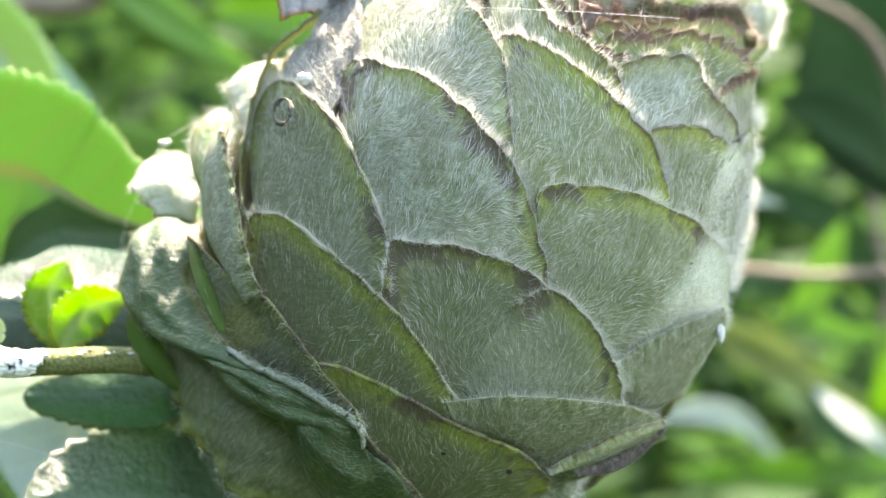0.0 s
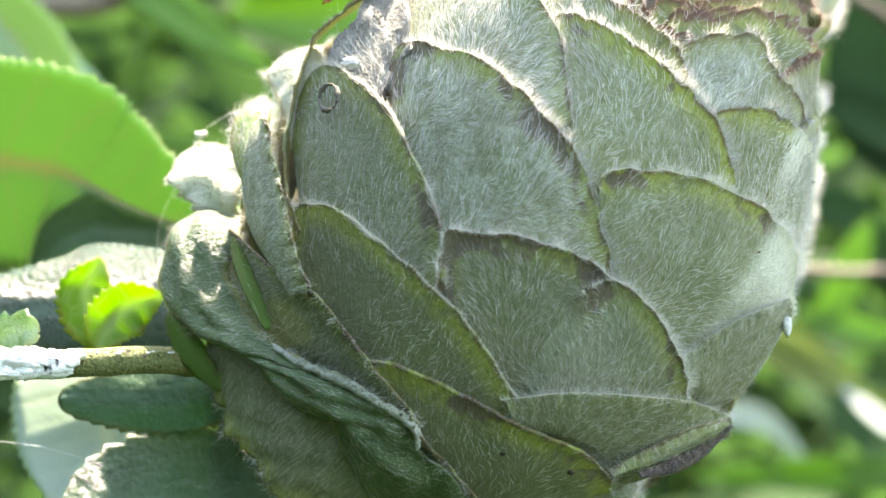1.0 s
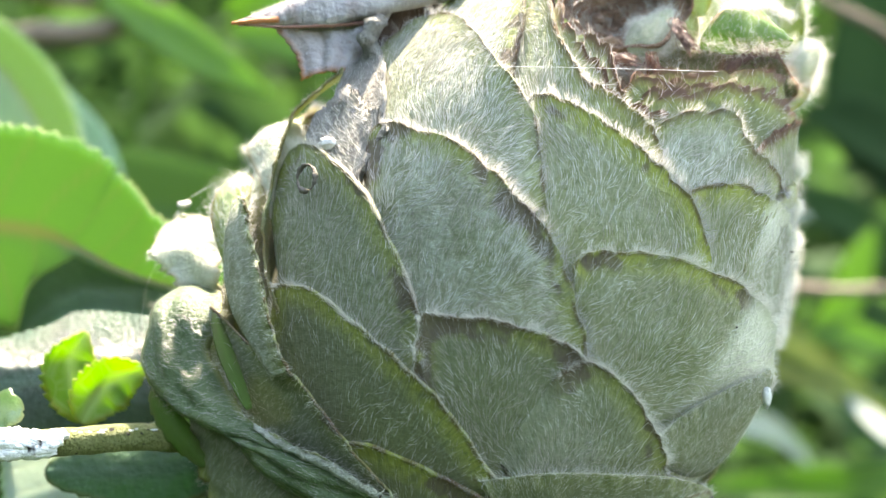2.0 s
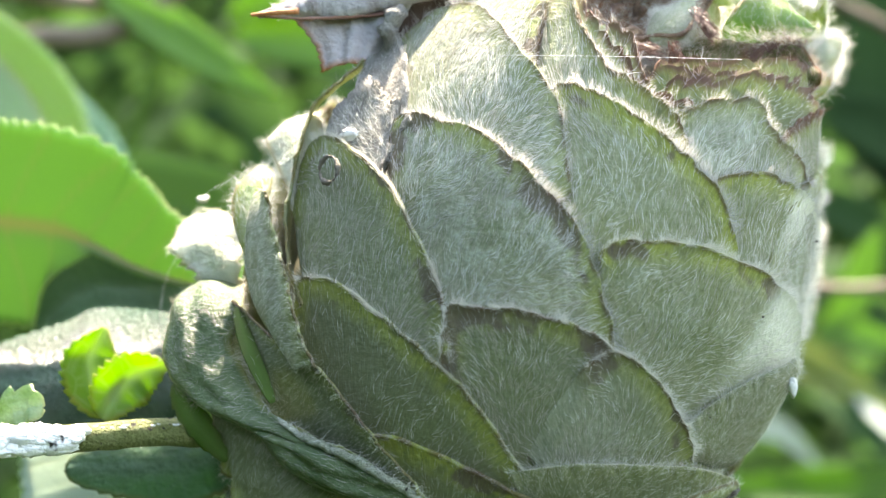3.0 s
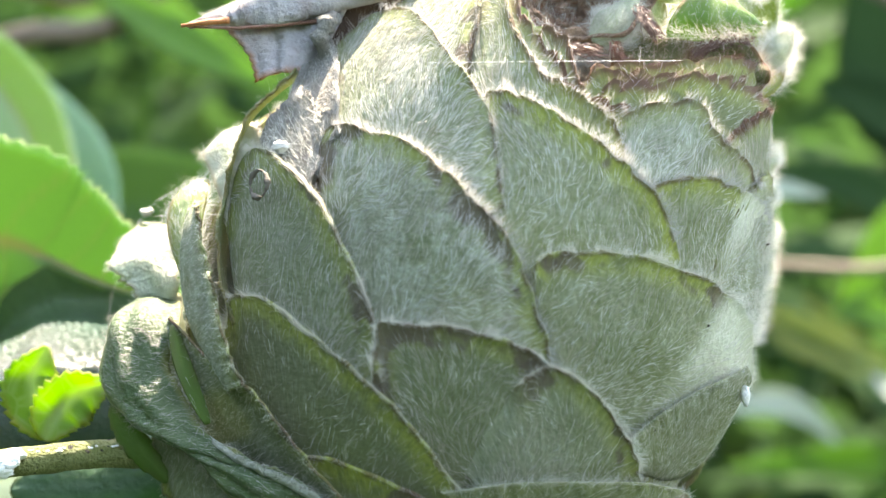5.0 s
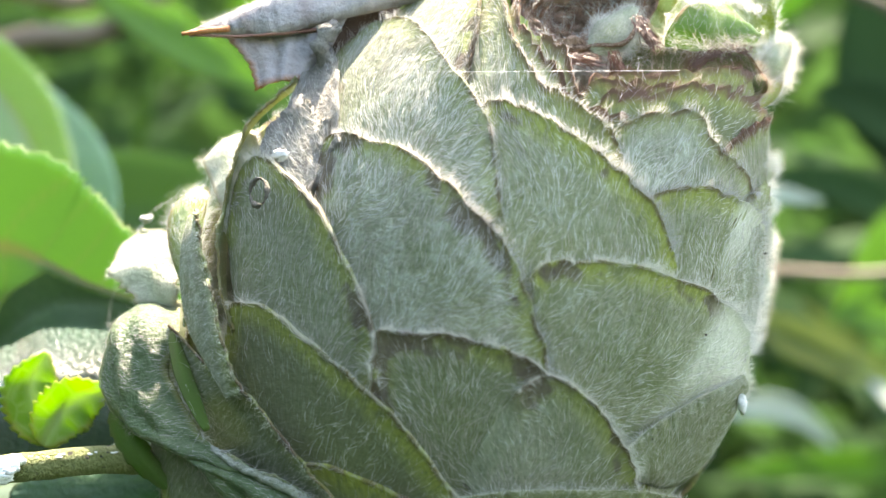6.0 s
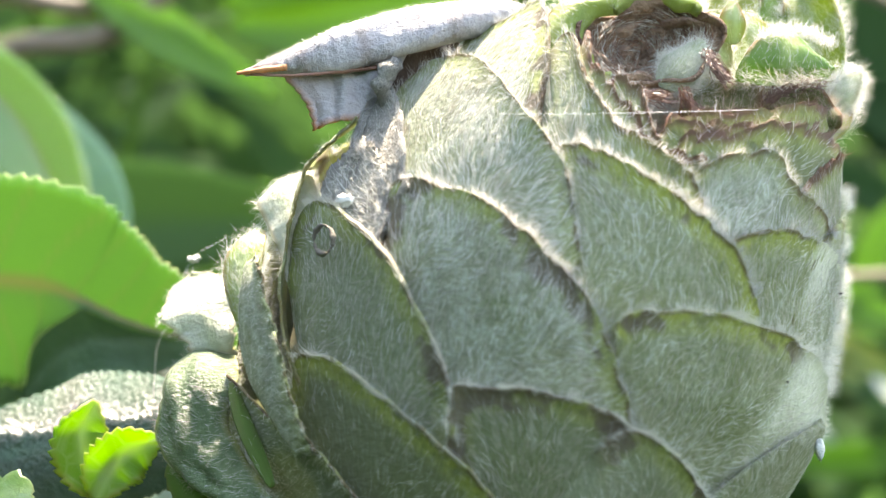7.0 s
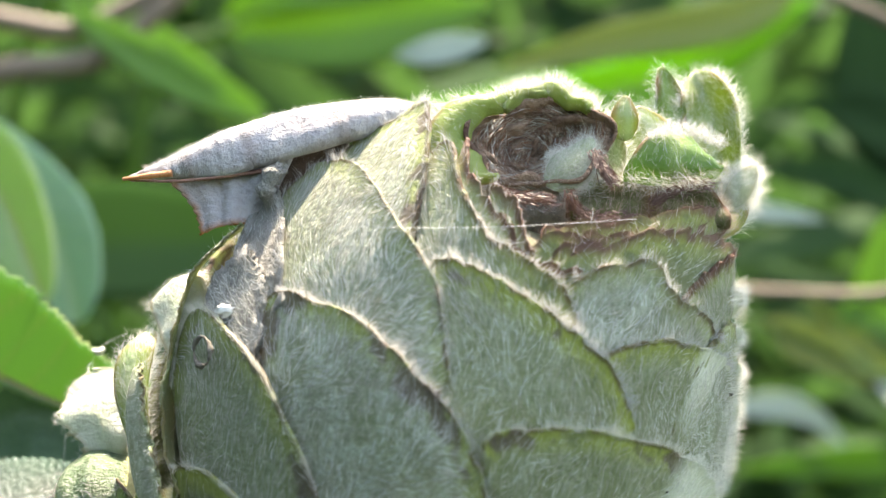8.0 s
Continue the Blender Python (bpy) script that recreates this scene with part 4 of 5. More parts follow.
downy_leaf("tip_leaf", gall, M_TIP, "", 0.7, spine=[(1.5, 0.35, 0.85), (1.5, 0.42, 1.1), (1.5, 0.5, 1.35)], face=(0.0, -1.0, 0.3), width=0.8, fold=-0.1, rows=26, blunt=0.4, both=True)
M_CUP = plain_material("cup_leaf", (0.06, 0.14, 0.02), (0.11, 0.21, 0.035), 400.0, 0.45, (0.28, 0.5, 0.06), 0.3, 0.0001, 0.4, (0.2, 0.3, 0.08), (0.16, 0.05, 0.03))
downy_leaf("tip_leaf", gall, M_CUP, "small green cupped leaf with white hairs", 0.3, spine=[(1.49, 0.16, 1.12), (1.49, 0.04, 1.22), (1.50, 0.06, 1.34), (1.52, 0.16, 1.44)], face=(0.05, -1.0, -0.1),
           width=0.48, fold=-0.22, rows=48, blunt=0.5, peak=0.24, both=False, lo=0.03, hi=0.07)
M_RUSTY = plain_material("rusty_green_scale", (0.05, 0.055, 0.022), (0.12, 0.12, 0.05), 260.0, 0.7, (0.2, 0.25, 0.06), 0.2, 0.0003, 0.3, (0.15, 0.08, 0.04), (0.14, 0.05, 0.03))
downy_leaf("dry_scale", gall, M_RUSTY, "rusty green scale below the cupped leaf", 1.2, M_TANDOWN, spine=[(1.34, 0.08, 0.88), (1.35, 0.05, 0.98), (1.36, 0.08, 1.10), (1.37, 0.14, 1.22)], face=(0.0, -1.0, 0.1), width=0.80, fold=-0.1, rows=30, blunt=0.3, peak=0.4, wave=0.02, lo=0.03, hi=0.08)
downy_leaf("tip_leaf", gall, M_TIP, "tiny upright yellow-green leaf", 0.5, spine=[(1.27, 0.35, 1.40), (1.27, 0.32, 1.52), (1.28, 0.36, 1.63)], face=(0.1, -1.0, 0.1), width=0.12, fold=-0.3, rows=24, both=True, lo=0.03, hi=0.06)
downy_leaf("scale_tip", gall, M_WOOL, "white sunlit woolly scale tip", 5.0, spine=[(1.78, 0.40, 1.02), (1.86, 0.38, 1.13), (1.95, 0.42, 1.25)], face=(0.3, -1.0, 0.2), width=0.10, fold=-0.4, rows=24, blunt=0.7, peak=0.5, both=True, lo=0.04, hi=0.09, wild=1.1)
row = bezier([(1.36, 0.10, 1.39), (1.47, 0.10, 1.43), (1.61, 0.10, 1.41), (1.74, 0.12, 1.35)], 60)
i = rng.integers(0, 59, 900)
strands("white_hair", row[i] + 0.014 * rng.normal(size=(900, 3)), unit(np.array([0.15, -0.35, 0.5]) + 0.5 * rng.normal(size=(900, 3))), np.repeat(HA[None], 900, 0), rng.uniform(0.03, 0.085, 900), rng.uniform(0.0012, 0.0024, 900), rng.uniform(0.0, 0.4, 900), M_FRINGE, gall)
row = bezier([(1.22, 0.02, 1.19), (1.40, -0.04, 1.16), (1.56, -0.03, 1.16), (1.75, 0.05, 1.19)], 60)
i = rng.integers(0, 59, 500)
strands("white_hair", row[i] + 0.02 * rng.normal(size=(500, 3)), unit(np.array([-0.45, -0.2, 0.35]) + 0.4 * rng.normal(size=(500, 3))), np.repeat(HA[None], 500, 0), rng.uniform(0.04, 0.10, 500), rng.uniform(0.001, 0.002, 500), rng.uniform(0.0, 0.4, 500), M_DULLDOWN, gall)
downy_leaf("tip_leaf", gall, M_TIP, "upright green leaf with a reddish margin", 2.4, spine=[(1.70, 0.58, 1.00), (1.76, 0.62, 1.32), (1.75, 0.66, 1.58), (1.68, 0.70, 1.77)], face=(-0.3, -1.0, 0.1),
           width=0.30, fold=0.7, rows=40, blunt=0.5, peak=0.45, both=True, lo=0.03, hi=0.10, wave=0.03, seed=4)
downy_leaf("tip_leaf", gall, M_CUP, "narrow leaf point with a dark red edge", 0.8, spine=[(1.52, 0.60, 1.30), (1.53, 0.62, 1.58), (1.50, 0.66, 1.80)], face=(0.2, -1.0, 0.1), width=0.14, fold=0.4, rows=30, blunt=0.7, peak=0.4, both=True, lo=0.03, hi=0.08)
downy_leaf("tip_leaf", gall, M_TIP, "", 1.4, spine=[(1.44, 0.50, 1.15), (1.42, 0.44, 1.40), (1.34, 0.48, 1.58)], face=(0.1, -1.0, 0.1), width=0.26, fold=-0.4, rows=26, both=True, lo=0.03, hi=0.08)
downy_leaf("tip_leaf", gall, M_BRACT, "", 2.0, spine=[(1.78, 0.65, 1.02), (1.88, 0.62, 1.16), (1.91, 0.66, 1.30)], face=(0.3, -1.0, 0.1), width=0.24, fold=-0.3, rows=26, both=True)
downy_leaf("tip_leaf", gall, M_BRACT, "", 1.8, spine=[(1.18, 0.45, 1.15), (1.15, 0.36, 1.38), (1.12, 0.40, 1.58)], face=(-0.2, -1.0, 0.1), width=0.2, fold=-0.4, rows=24, both=True)
downy_leaf("tip_leaf", gall, M_BRACT, "pale woolly leaf tuft", 2.5, spine=[(0.95, 0.2, 1.12), (1.0, 0.12, 1.22), (1.06, 0.2, 1.36)], face=(-0.3, -1.0, 0.3), width=0.2, fold=-0.4, rows=24, both=True)
downy_leaf("tip_leaf", gall, M_BRACT, "", 2.5, spine=[(1.70, 0.5, 0.98), (1.86, 0.5, 1.12), (1.93, 0.55, 1.24)], face=(0.5, -0.8, 0.1), width=0.24, fold=-0.4, rows=24, both=True)

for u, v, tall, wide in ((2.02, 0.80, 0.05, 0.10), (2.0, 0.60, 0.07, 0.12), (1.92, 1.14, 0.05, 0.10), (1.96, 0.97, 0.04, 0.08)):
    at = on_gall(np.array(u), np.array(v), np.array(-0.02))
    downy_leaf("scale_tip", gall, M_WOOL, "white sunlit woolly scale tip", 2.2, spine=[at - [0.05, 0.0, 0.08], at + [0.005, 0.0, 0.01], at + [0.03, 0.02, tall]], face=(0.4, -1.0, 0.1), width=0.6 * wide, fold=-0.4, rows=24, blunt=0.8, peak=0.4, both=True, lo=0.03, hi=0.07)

# long hairs that stand out from the sunny side
k = 9000
u, v = rng.uniform(1.55, 2.5, k), rng.uniform(-0.45, 1.2, k)
dense = np.sin(11 * v + 2 * np.sin(5 * v) + u) + 0.7 * np.sin(27 * v - 3 * u) + 0.4 * rng.normal(size=k) > 0.15
u, v = u[dense], v[dense]
k = len(u)
root = on_gall(u, v, np.full(k, 0.0))
stand = unit(on_gall(u, v, np.full(k, 0.1)) - root)
strands("white_hair", root, unit(stand + [0.0, 0.0, 0.35] + 0.35 * rng.normal(size=(k, 3))), stand, rng.uniform(0.04, 0.10, k), rng.uniform(0.0009, 0.0018, k), rng.uniform(0.0, 0.4, k), M_DOWN, gall)

# ---- low scales and bracts that wrap the base on the twig's side ----
M_PURPLE = plain_material("purplish_underside", (0.045, 0.034, 0.038), (0.13, 0.10, 0.10), 700.0, 0.8, bump=0.0003)
M_SCAR = plain_material("scar_tissue", (0.07, 0.058, 0.045), (0.17, 0.15, 0.12), 700.0, 0.85)
M_LIP = plain_material("woolly_lip", (0.17, 0.20, 0.13), (0.52, 0.54, 0.46), 800.0, 0.8, bump=0.0004, specks=2100.0)
M_SIDE = plain_material("side_scale", (0.15, 0.18, 0.09), (0.28, 0.31, 0.18), 500.0, 0.6, (0.34, 0.40, 0.14), 0.35, 0.0002, 0.3, (0.2, 0.2, 0.1), (0.19, 0.15, 0.07))
rim_scale([(-1.34, 0.02, -0.22), (-1.04, -0.38, -0.44), (-0.86, -0.56, -0.52), (-0.75, -0.64, -0.62), (-0.62, -0.69, -0.78), (-0.52, -0.71, -0.90), (-0.37, -0.70, -1.07), (-0.29, -0.62, -1.22), (-0.10, -0.48, -1.44), (0.08, -0.25, -1.66)],
          [(-1.50, 0.30, -0.30), (-1.33, 0.20, -0.72), (-1.13, 0.05, -0.98), (-0.85, -0.20, -1.08), (-0.60, -0.33, -1.18), (-0.41, -0.32, -1.33), (-0.23, -0.15, -1.55), (-0.17, 0.30, -1.78)], 0.5, 0.25, 0.3, bulge=0.02, down=0.6, label="grey-green low scale with a thin pale rim")
rim_scale([(-1.37, 0.36, -0.12), (-1.31, 0.06, -0.24), (-1.34, -0.08, -0.46), (-1.23, -0.20, -0.67), (-1.07, -0.34, -0.81), (-0.92, -0.46, -0.89), (-0.70, -0.58, -0.96), (-0.49, -0.64, -1.07), (-0.35, -0.65, -1.16), (-0.33, -0.58, -1.29), (-0.16, -0.50, -1.43), (-0.04, -0.35, -1.60)],
          [(-1.58, 0.42, -0.14), (-1.70, 0.15, -0.25), (-1.71, 0.03, -0.42), (-1.68, 0.0, -0.62), (-1.54, -0.03, -0.77), (-1.39, -0.10, -0.81), (-1.27, -0.17, -0.83), (-1.19, -0.22, -0.90), (-1.08, -0.27, -1.05), (-0.92, -0.33, -1.13), (-0.77, -0.38, -1.17), (-0.70, -0.28, -1.35), (-0.66, 0.0, -1.60), (-0.60, 0.3, -1.78)],
          0.3, 0.4, 0.2, bulge=0.10, curl=0.0, down=0.9, fringe=0.8, material=M_GLOSSBRACT, label="glossy puckered green bract curling round the base", name="bract", pucker=0.018, hem=1.6)
rim_scale([(0.62, -0.40, -1.40), (0.84, -0.40, -1.28), (1.03, -0.34, -1.19), (1.27, -0.15, -1.14)], [(0.63, -0.38, -1.42), (0.90, -0.24, -1.36), (1.09, -0.14, -1.29), (1.27, -0.13, -1.16)],
          0.0, 0.0, 1.0, bulge=0.03, curl=0.0, down=1.5, fringe=0.4, label="pale lip folded up from the low scale", name="scale_lip", crinkle=0.002)
rim_scale([(0.78, -0.31, -1.42), (0.95, -0.22, -1.365), (1.11, -0.13, -1.30), (1.285, -0.11, -1.17)], [(0.80, -0.27, -1.44), (1.00, -0.10, -1.44), (1.17, -0.01, -1.36), (1.295, -0.07, -1.19)],
          bulge=0.02, curl=0.0, down=0.8, fringe=1.0, material=M_PURPLE, label="purplish brown underside of the folded lip", name="lip_underside", crinkle=0.003)
rim_scale([(-1.07, -0.39, -0.81), (-0.92, -0.50, -0.89), (-0.70, -0.62, -0.96), (-0.49, -0.68, -1.07), (-0.35, -0.68, -1.16), (-0.32, -0.63, -1.27)], [(-1.05, -0.40, -0.84), (-0.92, -0.505, -0.915), (-0.73, -0.61, -0.985), (-0.53, -0.67, -1.085), (-0.365, -0.675, -1.19), (-0.33, -0.62, -1.295)],
          0.0, 0.0, 1.0, bulge=0.015, curl=0.0, down=0.9, fringe=0.4, material=M_LIP, label="pale woolly lip folded out from the bract", name="bract_lip", crinkle=0.006)
rim_scale([(-1.47, 0.16, -0.92), (-1.43, 0.10, -1.05), (-1.37, 0.05, -1.23), (-1.31, 0.0, -1.34), (-1.15, -0.05, -1.48), (-1.11, -0.05, -1.59), (-0.92, -0.05, -1.66), (-0.60, 0.0, -1.74)],
          [(-1.42, 0.10, -0.76), (-1.25, -0.06, -0.78), (-1.12, -0.14, -0.90), (-0.98, -0.22, -1.02), (-0.82, -0.27, -1.08), (-0.66, -0.27, -1.14), (-0.55, -0.22, -1.30), (-0.48, -0.10, -1.55)], 0.5, 0.3, 0.1, bulge=0.05, curl=0.0, down=0.9, fringe=1.2, crinkle=0.01, pucker=0.010, dull=True, label="dull grey-green woolly low scale")
rim_scale([(-1.16, -0.10, 0.36), (-1.11, -0.32, 0.28), (-1.07, -0.45, 0.14), (-1.01, -0.55, -0.02), (-0.97, -0.61, -0.18), (-0.92, -0.66, -0.35), (-0.84, -0.70, -0.52)], [(-1.26, 0.10, 0.26), (-1.30, 0.06, 0.10), (-1.28, -0.03, -0.08), (-1.21, -0.19, -0.26), (-1.09, -0.36, -0.42), (-0.97, -0.48, -0.58)],
          0.5, 0.1, 0.9, bulge=0.04, down=1.0, fringe=1.0, label="grey-green bract with a white tip", name="bract")
rim_scale([(-0.66, -0.05, 1.03), (-0.78, -0.04, 0.93), (-0.92, -0.04, 0.79), (-0.98, -0.14, 0.59), (-1.02, -0.18, 0.40), (-1.04, -0.26, 0.25), (-1.04, -0.30, 0.09), (-1.00, -0.38, -0.09), (-0.94, -0.45, -0.24)],
          [(-0.70, 0.25, 1.02), (-0.84, 0.25, 0.92), (-0.97, 0.25, 0.78), (-1.04, 0.25, 0.55), (-1.06, 0.18, 0.30), (-1.06, 0.0, 0.08), (-1.02, -0.20, -0.11), (-0.96, -0.35, -0.28)],
          0.9, 0.9, 0.3, bulge=0.01, curl=0.01, down=0.5, fringe=0.4, crinkle=0.006, material=M_SIDE, label="narrow grey-green side scale with a dark rim")
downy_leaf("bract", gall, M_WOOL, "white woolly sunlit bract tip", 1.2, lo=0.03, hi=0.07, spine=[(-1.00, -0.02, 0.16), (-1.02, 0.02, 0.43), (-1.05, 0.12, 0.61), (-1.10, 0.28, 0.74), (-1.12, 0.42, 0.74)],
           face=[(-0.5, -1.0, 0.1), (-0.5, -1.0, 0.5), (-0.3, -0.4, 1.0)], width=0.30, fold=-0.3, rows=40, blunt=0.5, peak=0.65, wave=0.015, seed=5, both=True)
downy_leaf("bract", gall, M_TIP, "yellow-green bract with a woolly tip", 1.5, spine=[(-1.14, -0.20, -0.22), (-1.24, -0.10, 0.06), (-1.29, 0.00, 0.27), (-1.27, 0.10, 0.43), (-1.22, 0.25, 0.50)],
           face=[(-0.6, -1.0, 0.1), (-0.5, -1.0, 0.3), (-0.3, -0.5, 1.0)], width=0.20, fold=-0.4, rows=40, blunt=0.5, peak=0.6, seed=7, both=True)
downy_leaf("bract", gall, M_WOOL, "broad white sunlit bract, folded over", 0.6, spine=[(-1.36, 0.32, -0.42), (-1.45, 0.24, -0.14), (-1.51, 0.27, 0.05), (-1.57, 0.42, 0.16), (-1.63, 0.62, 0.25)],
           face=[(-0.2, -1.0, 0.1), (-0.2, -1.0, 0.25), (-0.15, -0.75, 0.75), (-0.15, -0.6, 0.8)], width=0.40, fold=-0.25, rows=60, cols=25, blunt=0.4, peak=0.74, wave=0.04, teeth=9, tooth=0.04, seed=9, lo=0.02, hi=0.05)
downy_leaf("bract", gall, M_INNER, "narrow green inner edge of the bract", 0.1, spine=[(-1.33, -0.05, -0.27), (-1.26, -0.20, -0.42), (-1.19, -0.30, -0.56), (-1.10, -0.36, -0.74)],
           face=(0.6, -1.0, -0.2), width=0.065, fold=-0.2, rows=30, blunt=0.6, peak=0.45)

# ---- the twig that bears the gall, with its leaves ----
twig = thing("willow_twig", "green-brown willow twig with toothed leaves bearing the gall", "twig")
line = bezier([(-5.2, -0.6, -1.3), (-3.4, -0.35, -1.0), (-2.3, -0.18, -0.96), (-1.6, 0.08, -0.94), (-1.1, 0.45, -1.12), (-0.6, 0.75, -1.5), (-0.45, 0.88, -1.75)], 70)
part("stem", mesh_of("stem", *tube(line, np.full(70, 0.074), 18, 0.035), M_BARK), twig)
# a sunlit stretch of bark, put in as white lumps with black specks
M_SUNPATCH = plain_material("white_sun_patch", (0.62, 0.62, 0.58), (0.85, 0.85, 0.82), 500.0, 0.7, specks=1100.0)
cr = np.random.default_rng(51)
cv, cf = [], []
for k in range(60):
    f = cr.uniform(0, 1) ** 0.8
    a = cr.uniform(-2.4, 0.9)
    c = np.array([-2.10 - 0.42 * f, -0.205 - 0.035 * f, -0.955 - 0.012 * f]) + (0.052 + 0.012 * f) * np.array([0.0, math.sin(a), math.cos(a)])
    cp, cq = blob(c, (cr.uniform(0.04, 0.09), cr.uniform(0.02, 0.035), cr.uniform(0.02, 0.035)), 200 + k, 0.16, 8, 12)
    cf += [tuple(n + len(cv) for n in q) for q in cq]
    cv += cp.tolist()
for k in range(26):
    x0 = cr.uniform(-2.1, -1.62)
    a = cr.uniform(-0.5, 0.9)
    c = np.array([x0, -0.20 + 0.55 * max(0.0, x0 + 2.1) ** 1.3, -0.953]) + 0.07 * np.array([0.0, math.sin(a), math.cos(a)])
    cp, cq = blob(c, (cr.uniform(0.006, 0.014), 0.006, 0.005), 300 + k, 0.25, 6, 8)
    cf += [tuple(n + len(cv) for n in q) for q in cq]
    cv += cp.tolist()
part("sun_patch", mesh_of("sun_patch", cv, cf, M_SUNPATCH), twig, "ragged white lumps with black specks, standing for sunlit bark", "stuff")


def twig_leaf(material, label, **shape):
    me, grid = leaf_mesh("leaf", material, **shape)
    return part("leaf", me, twig, label)


twig_leaf(M_TIPLET, "tiny ragged pale leaf on the twig", spine=[(-2.62, 0.0, -0.93), (-2.54, -0.02, -0.86), (-2.44, -0.04, -0.80), (-2.34, -0.05, -0.80)], face=(0.0, -1.0, 0.2), width=0.19, fold=0.2, teeth=5, tooth=0.045, rows=60, blunt=0.45, peak=0.6, wave=0.02)
twig_leaf(M_YOUNG, "small bright green toothed leaf", spine=[(-2.12, 0.42, -0.90), (-2.19, 0.45, -0.72), (-2.22, 0.48, -0.55), (-2.14, 0.50, -0.40)], face=(0.45, -1.0, -0.35), width=0.31, fold=0.65, teeth=12, tooth=0.032, rows=72, blunt=0.75, peak=0.45, wave=0.02)
twig_leaf(M_YOUNG, "small bright green toothed leaf", spine=[(-2.12, 0.36, -0.90), (-2.04, 0.38, -0.74), (-1.93, 0.40, -0.64), (-1.78, 0.43, -0.60)], face=(-0.1, -1.0, -0.35), width=0.28, fold=0.45, teeth=12, tooth=0.03, rows=72, blunt=0.7, peak=0.45, wave=0.02)
twig_leaf(M_DARKLEAF, "dark glossy leaf under the twig", spine=[(-1.25, 0.30, -1.02), (-1.6, 0.46, -1.15), (-1.95, 0.50, -1.18), (-2.36, 0.52, -1.19)], face=(0.0, -1.0, 0.25), width=0.37, fold=-0.2, teeth=14, tooth=0.03, rows=64, blunt=0.45, wave=0.01)
twig_leaf(M_INNER, "small dark green leaf where the gall joins the twig", spine=[(-1.65, 0.02, -0.66), (-1.60, 0.0, -0.78), (-1.51, -0.02, -0.92), (-1.38, 0.02, -1.08)], face=(-0.2, -1.0, 0.1), width=0.13, fold=-0.3, teeth=6, tooth=0.02, rows=40, blunt=0.6)
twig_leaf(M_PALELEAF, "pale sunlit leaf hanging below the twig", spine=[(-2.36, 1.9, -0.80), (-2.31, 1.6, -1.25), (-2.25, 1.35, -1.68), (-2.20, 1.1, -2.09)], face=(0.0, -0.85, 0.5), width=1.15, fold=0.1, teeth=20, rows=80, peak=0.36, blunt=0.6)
twig_leaf(M_GLARE, "glossy bumpy leaf behind the young leaves", spine=[(-1.60, 1.0, -0.62), (-2.18, 1.05, -0.65), (-2.52, 1.05, -0.70), (-3.3, 1.1, -0.82)], face=(0.0, -0.97, 0.22), width=0.80, fold=0.0, roll=0.62, teeth=30, rows=120, cols=33, blunt=0.5, wave=0.03)
twig_leaf(M_FROST, "broad frosted green leaf with a toothed margin", spine=[(-0.46, 0.75, -1.98), (-1.03, 0.60, -1.86), (-1.52, 0.55, -1.76), (-1.93, 0.45, -1.75), (-2.28, 0.35, -1.82)], face=[(0.0, -0.98, 0.1), (0.0, -0.98, 0.1), (0.0, -0.95, 0.3), (0.0, -0.66, 0.75)], width=0.82, fold=0.14, teeth=16, tooth=0.07, rows=110, cols=33, wave=0.02, seed=3, blunt=0.5, peak=0.5)
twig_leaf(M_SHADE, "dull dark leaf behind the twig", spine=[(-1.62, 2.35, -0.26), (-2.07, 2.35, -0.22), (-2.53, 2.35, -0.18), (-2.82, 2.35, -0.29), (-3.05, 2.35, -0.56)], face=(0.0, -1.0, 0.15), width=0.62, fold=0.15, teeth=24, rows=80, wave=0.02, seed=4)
twig_leaf(M_BIGLEAF, "large bright green leaf with a brown midrib", spine=[(-4.6, 1.6, 0.0), (-4.04, 1.8, 0.16), (-3.52, 1.95, 0.25), (-3.12, 2.0, 0.23), (-2.78, 2.0, 0.18), (-2.56, 2.0, 0.06), (-2.30, 2.0, -0.07), (-2.05, 2.0, -0.15), (-1.75, 2.05, -0.24), (-1.2, 2.2, -0.50), (-0.6, 2.4, -0.80)], face=(0.1, -0.92, -0.2), width=1.34, fold=0.05, teeth=46, tooth=0.045, rows=200, veins=12, peak=0.33, blunt=0.95, wave=0.012, lower=(0.38, 0.50, 0.04))
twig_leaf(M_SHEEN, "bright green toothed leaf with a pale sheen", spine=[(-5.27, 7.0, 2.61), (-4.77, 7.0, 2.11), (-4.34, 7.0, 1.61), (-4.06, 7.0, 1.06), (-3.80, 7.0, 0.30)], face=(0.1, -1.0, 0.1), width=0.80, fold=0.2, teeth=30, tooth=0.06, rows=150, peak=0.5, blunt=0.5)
# glare on the toothed leaf's left half, added as a separate pale blade
twig_leaf(M_PALELEAF, "pale blade standing for glare on the toothed leaf's left half", spine=[(-5.5, 7.6, 2.5), (-5.12, 7.6, 1.8), (-4.85, 7.6, 1.15), (-4.6, 7.6, 0.5)], face=(0.0, -0.85, 0.5), width=0.5, fold=0.1, rows=60, peak=0.5, blunt=0.6)
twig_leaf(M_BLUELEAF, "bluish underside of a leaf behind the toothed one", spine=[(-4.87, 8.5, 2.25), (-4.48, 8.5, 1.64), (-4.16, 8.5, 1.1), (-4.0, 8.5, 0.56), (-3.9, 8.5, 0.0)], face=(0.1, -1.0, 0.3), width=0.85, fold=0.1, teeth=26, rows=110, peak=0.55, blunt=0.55)
